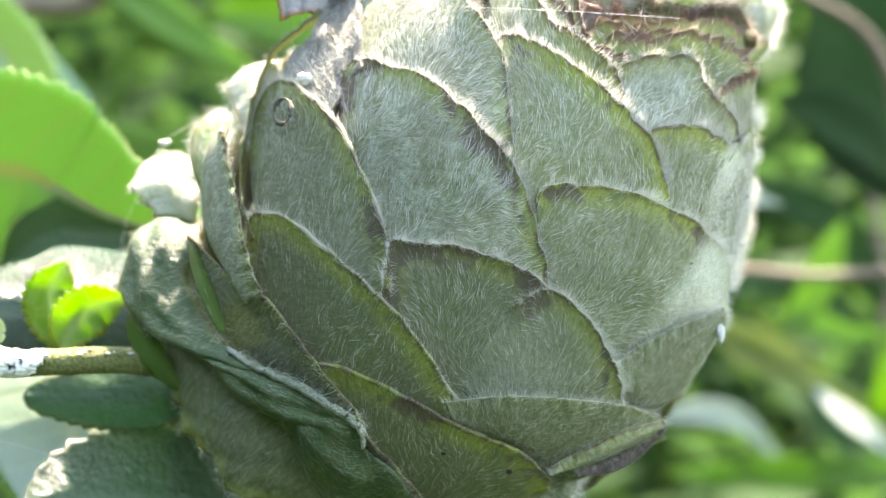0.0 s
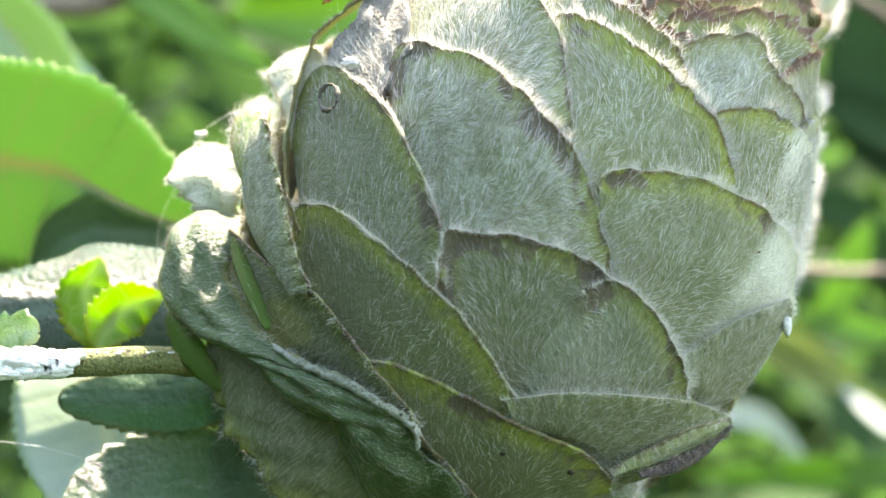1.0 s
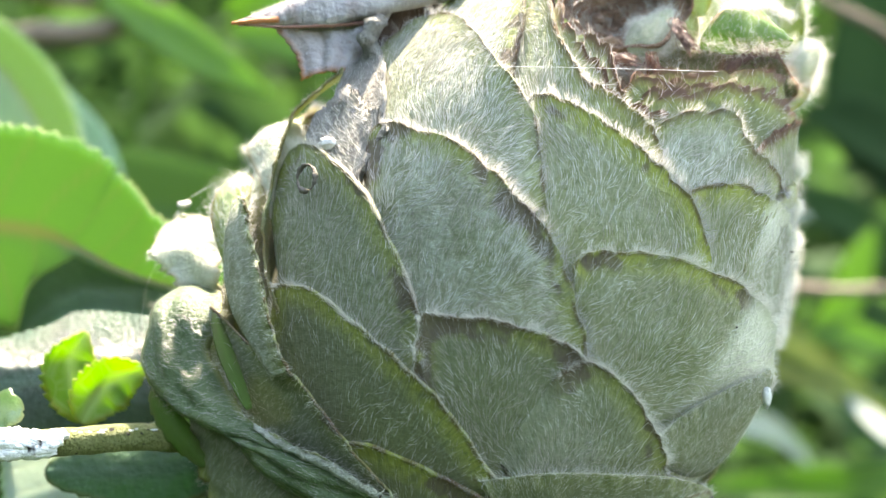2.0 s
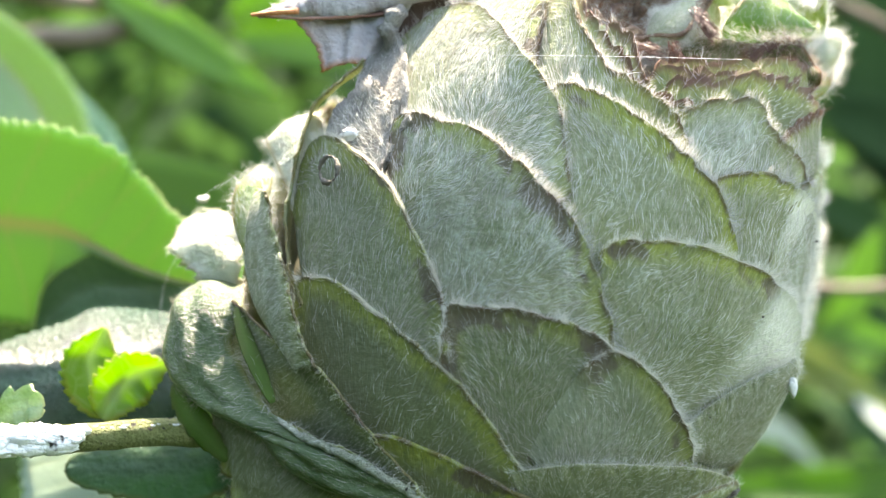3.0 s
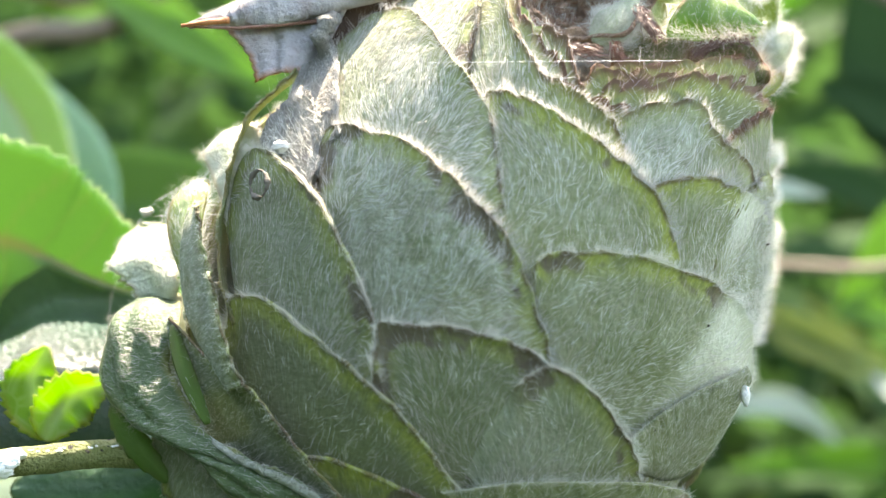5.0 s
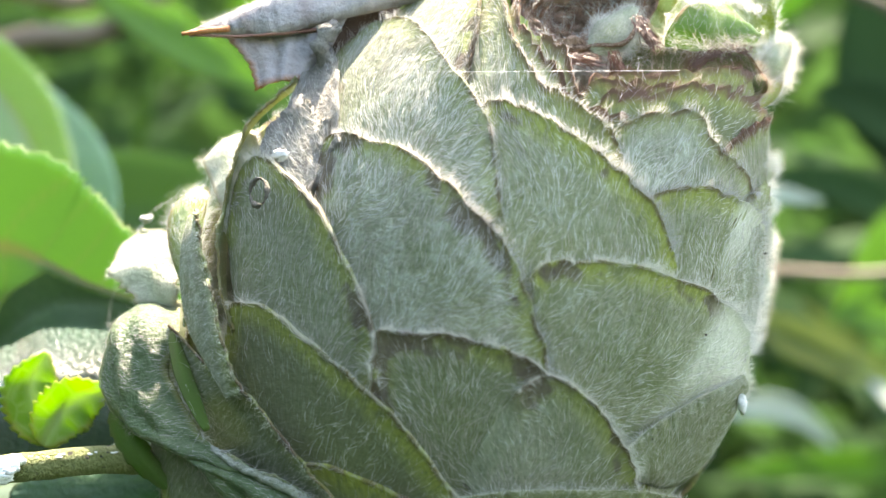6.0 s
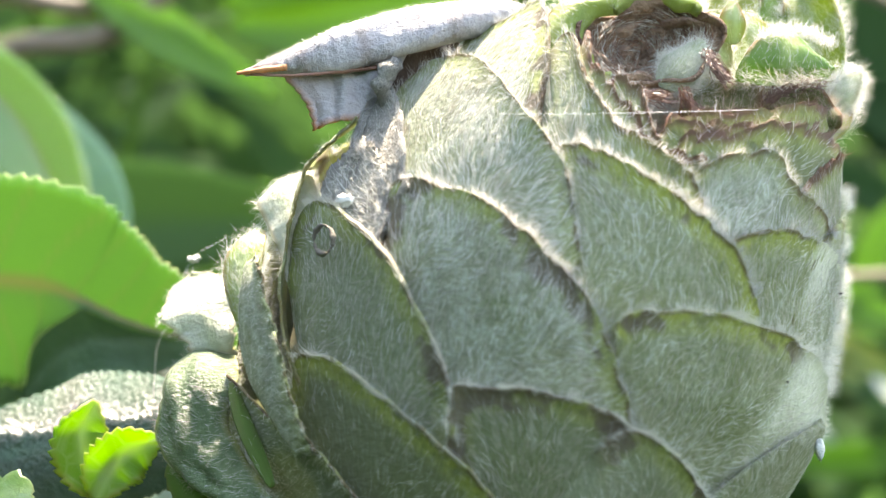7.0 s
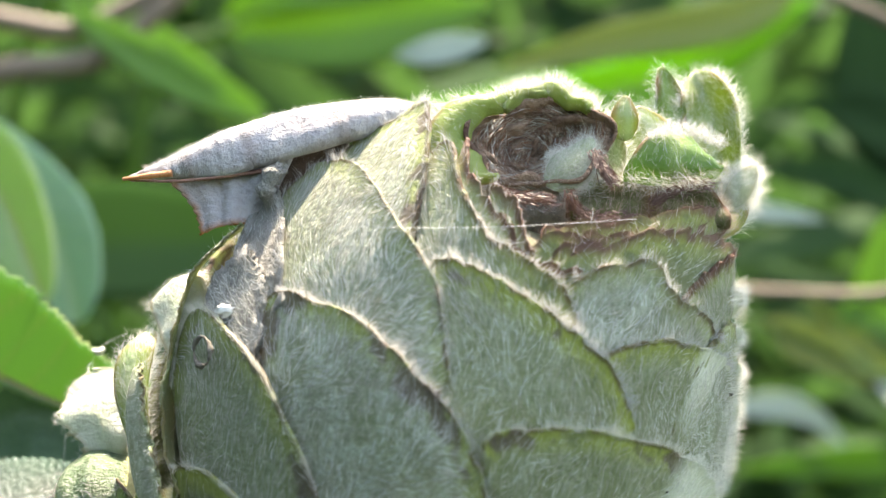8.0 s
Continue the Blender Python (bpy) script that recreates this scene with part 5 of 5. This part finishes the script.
part("branch", mesh_of("branch", *tube(bezier([(-4.0, 2.6, -75.0), (-4.6, 2.2, -20), (-4.9, 1.6, -6), (-5.0, 0.6, -1.8), (-4.9, 0.9, 0.2), (-4.6, 1.6, 0.0), (-5.2, 4.0, 2.0), (-5.27, 7.0, 2.62), (-4.87, 8.5, 2.27)], 60), np.linspace(0.5, 0.07, 60), 12, 0.03), M_BARK), twig)

# ---- dead curled leaf caught on the gall ----
dead = thing("dead_leaf", "grey-brown withered leaf, rolled, with an orange tip, on the gall", "leaf")
rs, ra = np.meshgrid(np.linspace(0, 1, 80), np.radians(np.linspace(-70, 205, 34)), indexing="ij")
line = bezier([(-1.235, 0.02, 1.278), (-1.05, 0.04, 1.315), (-0.88, 0.06, 1.36), (-0.64, 0.10, 1.425), (-0.30, 0.16, 1.505), (0.05, 0.24, 1.57), (0.24, 0.32, 1.57)], 80)
girth = np.interp(rs[:, 0], [0, 0.12, 0.25, 0.42, 0.65, 0.88, 1.0], [0.006, 0.030, 0.062, 0.100, 0.108, 0.075, 0.04])
crease = 0.004 * np.sin(95 * rs[:, 0] + 2 * np.sin(31 * rs[:, 0]))[:, None] * np.sin(ra).clip(0, 1) + 0.006 * np.sin(13 * rs + 3 * ra)
round_off = girth[:, None] * (1 + 0.10 * np.sin(2 * ra + 4 * rs)) + crease
blade = line[:, None] + round_off[..., None] * (np.cos(ra)[..., None] * np.array([-0.25, 0.15, 0.95]) + np.sin(ra)[..., None] * np.array([0.05, -0.98, -0.10]))
lower = np.degrees(ra)
verts, faces, fl = slab(blade, 0.014, {"edge": (205 - lower) / 40, "vein": 0.5 * np.clip(np.sin(9 * np.pi * rs) - 0.75, 0, 1) * 4 * (lower > 20)})
roll_ob = part("blade", mesh_of("blade", verts, faces, M_DEAD, floats=fl), dead, "rolled grey blade with white hairs along its back")
nn = grid_normals(blade)
nn = nn * np.sign(((blade - line[:, None]) * nn).sum(-1, keepdims=True))
gs, ga = unit(np.gradient(blade, axis=0)), unit(np.gradient(blade, axis=1))
k = 9000
i, j = rng.integers(6, 79, k), rng.integers(0, 33, k)
some = rng.random(k) < np.where(lower[i, j] < 60, 1.0, 0.3)
i, j = i[some], j[some]
k = len(i)
way = unit(-0.35 * gs[i, j] + ga[i, j] * rng.uniform(0.2, 0.9, (k, 1)) + nn[i, j] * rng.uniform(0.02, 0.3, (k, 1)) + 0.2 * rng.normal(size=(k, 3)))
root = blade[i, j] + (blade[i + 1, j] - blade[i, j]) * rng.random((k, 1)) + (blade[i, j + 1] - blade[i, j]) * rng.random((k, 1)) + nn[i, j] * 0.006
strands("down", root, way, nn[i, j], rng.uniform(0.02, 0.05, k), rng.uniform(0.0006, 0.0013, k), rng.uniform(0.1, 0.4, k), M_FRINGE, roll_ob)
fs, ft = np.meshgrid(np.linspace(0, 1, 40), np.linspace(0, 1, 22), indexing="ij")
left = np.array([-1.08, 0.03, 1.285]) * (1 - fs[..., None]) + np.array([-0.905, 0.03, 0.985]) * fs[..., None]
left = left + (0.045 * np.sin(math.pi * fs) + 0.014 * ((fs * 7) % 1.0))[..., None] * np.array([1.0, 0, 0])
right = np.array([-0.42, 0.15, 1.37]) * (1 - fs[..., None]) + np.array([-0.60, 0.12, 1.04]) * fs[..., None]
flap = left * (1 - ft[..., None]) + right * ft[..., None]
flap = flap + (0.03 * np.sin(5 * ft + 2 * fs) + 0.012 * np.sin(23 * ft))[..., None] * np.array([0.0, 1.0, 0.0]) + (0.02 * fs * np.sin(math.pi * ft * 1.3))[..., None] * np.array([0, 0, 1.0])
verts, faces, fl = slab(flap, 0.014, {"edge": np.minimum(ft * 4, (1 - fs) * 2.6), "vein": np.zeros(fs.shape)})
part("flap", mesh_of("flap", verts, faces, M_DEAD, floats=fl), dead, "thin grey-violet flap with a toothed orange edge")
# the shade under the rolled leaf, put in as a dark brown sheet
M_FOLDSHADE = plain_material("dark_fold_shade", (0.03, 0.02, 0.017), (0.08, 0.055, 0.045), 600.0, 0.9)
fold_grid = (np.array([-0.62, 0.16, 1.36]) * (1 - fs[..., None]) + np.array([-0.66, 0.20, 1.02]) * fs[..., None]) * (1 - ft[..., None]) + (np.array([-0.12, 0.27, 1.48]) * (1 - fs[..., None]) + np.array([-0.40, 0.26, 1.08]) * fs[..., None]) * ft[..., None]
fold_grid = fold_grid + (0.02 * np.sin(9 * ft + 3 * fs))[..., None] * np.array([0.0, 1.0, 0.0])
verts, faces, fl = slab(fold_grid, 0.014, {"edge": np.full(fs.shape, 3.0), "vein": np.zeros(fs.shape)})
part("fold_shade", mesh_of("fold_shade", verts, faces, M_FOLDSHADE, floats=fl), dead, "dark brown sheet standing for the shade under the roll")
M_REDEDGE = plain_material("red_brown_edge", (0.16, 0.07, 0.05), (0.30, 0.16, 0.12), 500.0, 0.7)
M_ORANGE = plain_material("orange_leaf_tip", (0.40, 0.13, 0.04), (0.55, 0.26, 0.12), 500.0, 0.6)
part("tip", mesh_of("tip", *tube(bezier([(-1.02, 0.0, 1.30), (-1.14, -0.02, 1.288), (-1.27, 0.0, 1.275)], 12), np.linspace(0.018, 0.010, 12), 10, 0.12), M_ORANGE), dead, "orange dry leaf tip")
part("edge", mesh_of("edge", *tube(bezier([(-1.24, 0.0, 1.272), (-1.0, -0.01, 1.258), (-0.75, 0.03, 1.275), (-0.50, 0.09, 1.31)], 24), np.linspace(0.006, 0.012, 24), 8, 0.2), M_REDEDGE), dead, "reddish brown rolled edge")
stub = bezier([(-0.50, 0.06, 1.10), (-0.55, 0.0, 1.18), (-0.53, -0.02, 1.25), (-0.47, 0.02, 1.31)], 12)
part("stalk", mesh_of("stalk", *tube(stub, 0.045 + 0.012 * np.sin(np.arange(12) * 1.7), 10, 0.12), M_FELT), dead, "short crumpled stalk")

# ---- small things on the gall ----
def at_gall(u, v, lift):
    return on_gall(np.array(u), np.array(v), np.array(lift))


M_SPECK = plain_material("dark_speck", (0.012, 0.010, 0.008), (0.05, 0.03, 0.02), 900.0, 0.6)
M_FLAKE = plain_material("white_flake", (0.6, 0.6, 0.56), (0.85, 0.85, 0.82), 900.0, 0.8)
for n, (u, v, lift, r) in enumerate(((-0.458, -0.17, 0.05, 0.006), (1.075, 0.245, 0.05, 0.007), (1.651, 0.723, 0.02, 0.010), (0.712, -1.10, 0.15, 0.018), (0.962, -1.06, 0.15, 0.016), (0.341, -1.16, 0.15, 0.014),
                                     (1.0, -0.3, 0.09, 0.005), (-0.7, -0.85, 0.12, 0.006))):
    tagged(new("speck", mesh_of("speck", *blob(at_gall(u, v, lift), (r, r, r * 0.7), n), M_SPECK)), "tiny dark speck of dirt on the downy scale", "dirt speck", "specks on the gall")
tagged(new("white_flake", mesh_of("white_flake", *blob((-0.72, -0.31, 0.62), (0.05, 0.02, 0.025), 40, 0.3), M_FLAKE)), "small white crumpled flake on the withered scale", "flake")
tagged(new("hanging_fluff", mesh_of("hanging_fluff", *blob((-1.66, 0.88, 0.34), (0.032, 0.02, 0.016), 41, 0.4), M_FLAKE)), "tiny white fluff caught on a spider thread", "fluff")
tagged(new("white_drop", mesh_of("white_drop", *blob((1.598, 0.0, -0.67), (0.026, 0.028, 0.05), 42, 0.12), M_FLAKE)), "small white drop at a scale tip", "drop")
ang = np.linspace(math.radians(-60), math.radians(290), 48)
rx, rz = 0.050 * np.cos(ang), 0.068 * np.sin(ang)
ring = np.stack([-0.825 + rx, -0.395 - 1.1 * rx + 0.3 * rz, 0.435 + rz], -1)
tagged(new("scar_ring", mesh_of("scar_ring", *tube(ring, 0.010 + 0.005 * np.sin(3 * ang + 1) + 0.002 * np.sin(11 * ang), 8, 0.12), M_SCAR)), "brownish ring-shaped scar on the downy scale", "scar")
for pts in ([(0.02, -0.50, 1.0), (0.5, -0.60, 0.985), (0.9, -0.52, 0.99), (1.25, -0.40, 1.0)], [(0.24, 0.35, 1.60), (0.45, 0.2, 1.64), (0.60, 0.30, 1.66)], [(-1.43, 0.62, 0.46), (-1.66, 0.88, 0.35), (-1.75, 0.75, 0.12)],
            [(-1.7, 0.6, 0.1), (-1.9, 1.0, -0.15), (-1.95, 1.1, -0.5)], [(-2.7, 0.3, -1.40), (-2.3, 0.1, -1.42), (-2.0, 0.05, -1.5)]):
    tagged(new("spider_thread", mesh_of("spider_thread", *tube(bezier(pts, 14), np.full(14, 0.0008), 5), M_SILK)), "fine white spider thread spanning between the leaves", "spider thread", "spider threads")
downy_leaf("tip_tuft", gall, M_BRACT, "white woolly tip of a low scale", 2.5, spine=[(0.66, 0.35, -1.42), (0.74, 0.22, -1.52), (0.80, 0.18, -1.64)], face=(0.2, -1.0, -0.1), width=0.2, fold=-0.3, rows=24, blunt=0.5, both=True)

# ---- ground ----
gv = np.array([(x, y, -75.0) for x in (-60000, 60000) for y in (-60000, 60000)], float)
tagged(new("ground", mesh_of("ground", gv, [(0, 2, 3, 1)], M_SOIL)), "brown soil with leaf litter under the shrubs", "ground", kind="structure")


# ---- far foliage ----
def foliage(name, label, number, xs, ys, zs, size, material):
    verts, faces = [], []
    r = np.random.default_rng(len(name) + number)
    for i in range(number):
        y = r.uniform(*ys)
        base = np.array([r.uniform(*xs) * (0.4 + y / ys[1]), y, r.uniform(*zs) * (0.4 + y / ys[1])])
        d = unit(np.array([r.normal(), 0.5 * r.normal(), 0.5 * r.normal() + 0.15]))
        n = unit(np.cross(d, np.array([r.normal(), r.normal(), r.normal()])))
        sd = np.cross(d, n)
        ln = r.uniform(*size)
        wd = ln * r.uniform(0.10, 0.16)
        k = len(verts)
        for s, h in ((0, 0.08), (0.25, 0.8), (0.5, 1.0), (0.78, 0.62), (1.0, 0.02)):
            c = base + d * ln * s - n * ln * 0.12 * s * s
            verts += [c - sd * wd * h + n * wd * 0.3 * h, c, c + sd * wd * h + n * wd * 0.3 * h]
        for a in range(4):
            b = k + 3 * a
            faces += [(b, b + 1, b + 4, b + 3), (b + 1, b + 2, b + 5, b + 4)]
    return tagged(new(name, mesh_of(name, verts, faces, material)), label, "foliage", kind="stuff")


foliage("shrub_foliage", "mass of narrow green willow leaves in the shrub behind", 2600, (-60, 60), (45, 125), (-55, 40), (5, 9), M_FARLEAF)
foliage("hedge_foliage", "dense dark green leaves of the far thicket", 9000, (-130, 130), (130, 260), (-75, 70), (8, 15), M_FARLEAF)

def thicket(name, label, number, box, size, seed):
    r = np.random.default_rng(seed)
    lo, hi = np.array(box, float).T
    q = r.uniform(-1, 1, (number, 2))
    q = q[(q ** 2).sum(1) < 1][:number]
    number = len(q)
    round_off = (1 - (q ** 2).sum(1) ** 2) * (0.8 + 0.2 * np.sin(5.1 * q[:, 0] + seed) * np.sin(4.3 * q[:, 1]))
    mid, half = (lo + hi) / 2, (hi - lo) / 2
    base = np.stack([mid[0] + 1.12 * half[0] * q[:, 0], mid[1] + 1.12 * half[1] * q[:, 1], lo[2] + (hi[2] - lo[2]) * round_off * r.random(number) ** 0.6], -1)
    d = unit(r.normal(size=(number, 3)) * [1, 1, 0.7] + [0, 0, 0.25])
    sd = unit(np.cross(d, r.normal(size=(number, 3))))
    n = np.cross(d, sd)
    ln = r.uniform(*size, (number, 1))
    wd = ln * r.uniform(0.11, 0.17, (number, 1))
    v = np.stack([base, base + d * ln * 0.4 - sd * wd - n * wd * 0.2, base + d * ln * 0.45 + n * wd * 0.2, base + d * ln * 0.4 + sd * wd - n * wd * 0.2, base + d * ln - n * ln * 0.12], 1).reshape(-1, 3)
    b = (np.arange(number) * 5)[:, None]
    f = np.concatenate([b + [0, 1, 2], b + [0, 2, 3], b + [1, 4, 2], b + [2, 4, 3]]).tolist()
    return tagged(new(name, mesh_of(name, v, f, M_FARLEAF)), label, "foliage", kind="stuff")


# unseen undergrowth, added to dim the light thrown up from the ground
thicket("undergrowth", "unseen leafy undergrowth added over the ground to dim light from below", 40000, ((-260, 260), (-260, 150), (-75, -24)), (8, 16), 31)
# out of view: leaves added to block the sky on the left
thicket("side_light_block", "unseen leafy mass added to block skylight from the left", 24000, ((-150, -22), (-170, 60), (-75, 75)), (7, 13), 32)

# behind the camera: leaves added to cut the light from the front
thicket("front_light_block", "unseen leafy mass added to block skylight from the front", 34000, ((-260, 150), (-250, -44), (-75, 46)), (8, 14), 33)

# a sheet closing the view, with the thicket's dark depth put into its colour
bx, bz = np.meshgrid(np.linspace(-320, 320, 90), np.linspace(-75, 120, 40))
by = 280 + 8 * np.sin(bx * 0.21) * np.sin(bz * 0.33) + 5 * rng.normal(size=bx.shape)
bv = np.stack([bx, by, bz], -1).reshape(-1, 3)
bf = [(i * 90 + j, i * 90 + j + 1, i * 90 + j + 91, i * 90 + j + 90) for i in range(39) for j in range(89)]
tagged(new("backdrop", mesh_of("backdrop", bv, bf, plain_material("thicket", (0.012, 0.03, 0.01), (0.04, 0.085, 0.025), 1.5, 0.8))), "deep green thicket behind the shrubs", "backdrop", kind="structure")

# ---- shoots of the shrub behind, out of focus ----
M_YELLOW = plain_material("yellow_leaf", (0.15, 0.19, 0.035), (0.22, 0.24, 0.05), 20.0, 0.5, (0.34, 0.42, 0.04), 0.3)
# bright, sunlit and shaded copies of one leaf green: light put into the colour
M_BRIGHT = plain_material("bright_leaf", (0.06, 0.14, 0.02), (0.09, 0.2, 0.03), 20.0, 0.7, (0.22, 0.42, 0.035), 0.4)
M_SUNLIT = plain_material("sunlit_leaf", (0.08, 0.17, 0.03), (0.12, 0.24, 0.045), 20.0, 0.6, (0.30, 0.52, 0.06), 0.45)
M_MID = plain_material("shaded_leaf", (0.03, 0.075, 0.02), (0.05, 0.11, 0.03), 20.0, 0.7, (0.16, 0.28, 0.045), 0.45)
M_PALE = plain_material("pale_leaf_and_highlight", (0.26, 0.32, 0.26), (0.4, 0.45, 0.4), 20.0, 0.4, (0.4, 0.5, 0.3), 0.2)


def shoot(label, stem, radius, leaves, material=None):
    ob = thing("willow_shoot", label, "shrub shoot", group="shoots of the shrub behind")
    n = 40
    part("stem", mesh_of("stem", *tube(bezier(stem, n), np.linspace(radius * 1.6, radius, n), 10), material or M_BROWNSTEM), ob)
    for mat, w, spine, *peak in leaves:
        me, grid = leaf_mesh("leaf", mat, 0.03, spine=spine, face=(0.1, -0.95, 0.0) if mat is M_BRIGHT else (0.1, -0.95, 0.15), width=w, fold=0.15, rows=30, cols=9, peak=peak[0] if peak else 0.45)
        part("leaf", me, ob)
    return ob


shoot("brown woody shoot with a few pale leaves", [(11, 15, -75), (10, 14, -6), (9, 13.8, -0.6), (5.2, 13.8, -0.25), (1.5, 13.8, 0.0)], 0.062,
      [(M_PALE, 0.28, [(2.6, 13.8, 0.05), (3.8, 13.8, 0.9), (4.4, 13.9, 0.9), (5.1, 14, 0.78)])])
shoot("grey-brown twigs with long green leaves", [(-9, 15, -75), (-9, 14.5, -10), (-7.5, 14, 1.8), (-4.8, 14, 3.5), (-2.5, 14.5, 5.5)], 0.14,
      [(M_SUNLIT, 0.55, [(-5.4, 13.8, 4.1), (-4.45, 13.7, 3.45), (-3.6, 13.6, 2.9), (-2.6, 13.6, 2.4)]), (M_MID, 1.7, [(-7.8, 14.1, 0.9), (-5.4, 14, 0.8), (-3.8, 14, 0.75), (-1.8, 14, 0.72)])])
shoot("grey-brown bare woody twig of the shrub", [(-11, 15, -75), (-10, 14.5, -10), (-8, 14, 2.7), (-5.1, 14, 3.85), (-3.2, 14.5, 4.9)], 0.12, [])
# its dark leaves are added as background shade, the small pale one as a highlight
shoot("shoot with yellowing leaves", [(6, 16, -75), (7.5, 15, -8), (7, 14.5, 2), (5.0, 14.2, 4.2)], 0.08,
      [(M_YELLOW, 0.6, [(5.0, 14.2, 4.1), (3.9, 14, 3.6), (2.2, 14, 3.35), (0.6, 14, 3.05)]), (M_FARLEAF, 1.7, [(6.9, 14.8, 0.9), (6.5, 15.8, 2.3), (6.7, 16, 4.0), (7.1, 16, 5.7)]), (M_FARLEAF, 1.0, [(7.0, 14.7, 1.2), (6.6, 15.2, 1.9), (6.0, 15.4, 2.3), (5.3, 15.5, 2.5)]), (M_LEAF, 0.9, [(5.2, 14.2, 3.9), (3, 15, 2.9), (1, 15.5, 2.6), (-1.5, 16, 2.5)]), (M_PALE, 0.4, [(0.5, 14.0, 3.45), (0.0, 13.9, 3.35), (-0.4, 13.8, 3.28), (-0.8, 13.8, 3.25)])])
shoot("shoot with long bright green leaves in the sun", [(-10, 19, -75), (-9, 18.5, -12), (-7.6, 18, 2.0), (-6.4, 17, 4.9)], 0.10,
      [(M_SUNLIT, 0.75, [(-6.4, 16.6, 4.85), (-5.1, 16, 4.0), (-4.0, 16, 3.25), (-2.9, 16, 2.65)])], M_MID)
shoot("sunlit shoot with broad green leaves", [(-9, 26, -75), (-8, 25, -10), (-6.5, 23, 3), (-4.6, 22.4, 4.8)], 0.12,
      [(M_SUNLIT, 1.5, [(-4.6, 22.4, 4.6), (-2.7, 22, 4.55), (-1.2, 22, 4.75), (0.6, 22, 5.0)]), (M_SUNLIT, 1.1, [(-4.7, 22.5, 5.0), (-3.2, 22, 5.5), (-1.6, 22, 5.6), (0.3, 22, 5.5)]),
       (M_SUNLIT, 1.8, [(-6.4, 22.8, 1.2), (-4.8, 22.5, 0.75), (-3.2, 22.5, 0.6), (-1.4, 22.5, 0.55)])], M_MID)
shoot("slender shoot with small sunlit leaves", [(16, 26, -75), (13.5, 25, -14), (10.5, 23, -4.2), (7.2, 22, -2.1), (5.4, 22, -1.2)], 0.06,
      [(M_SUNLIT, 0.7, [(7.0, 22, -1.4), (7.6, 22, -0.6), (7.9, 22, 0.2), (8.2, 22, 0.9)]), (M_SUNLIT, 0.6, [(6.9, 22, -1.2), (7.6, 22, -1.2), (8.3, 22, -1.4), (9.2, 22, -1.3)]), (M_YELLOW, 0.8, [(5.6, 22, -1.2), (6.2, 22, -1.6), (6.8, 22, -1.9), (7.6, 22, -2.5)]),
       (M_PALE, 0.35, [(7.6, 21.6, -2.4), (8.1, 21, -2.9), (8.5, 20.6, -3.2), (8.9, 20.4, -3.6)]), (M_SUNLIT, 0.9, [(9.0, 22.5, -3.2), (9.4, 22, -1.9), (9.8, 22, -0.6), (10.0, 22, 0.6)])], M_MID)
shoot("shoot with bright and yellowing leaves", [(14, 29, -75), (13, 28.5, -20), (11.5, 28, -6), (10.5, 28, 2)], 0.15,
      [(M_BRIGHT, 0.75, [(11.4, 26, -4.3), (9.0, 25, -4.45), (7.2, 25, -4.5), (5.3, 25, -4.6)]), (M_PALE, 0.55, [(8.0, 25.4, -4.45), (7.2, 25.4, -3.60), (6.3, 25.2, -3.25), (4.9, 25, -3.35)], 0.6),
       (M_YELLOW, 0.5, [(11.6, 27, -4.6), (9.6, 26, -3.2), (8.4, 25.5, -2.2), (7.0, 25, -1.0)]), (M_FARLEAF, 1.0, [(11.0, 28, -1.0), (9.5, 27, 0.9), (8, 27, 1.6), (6.2, 27, 1.8)])])
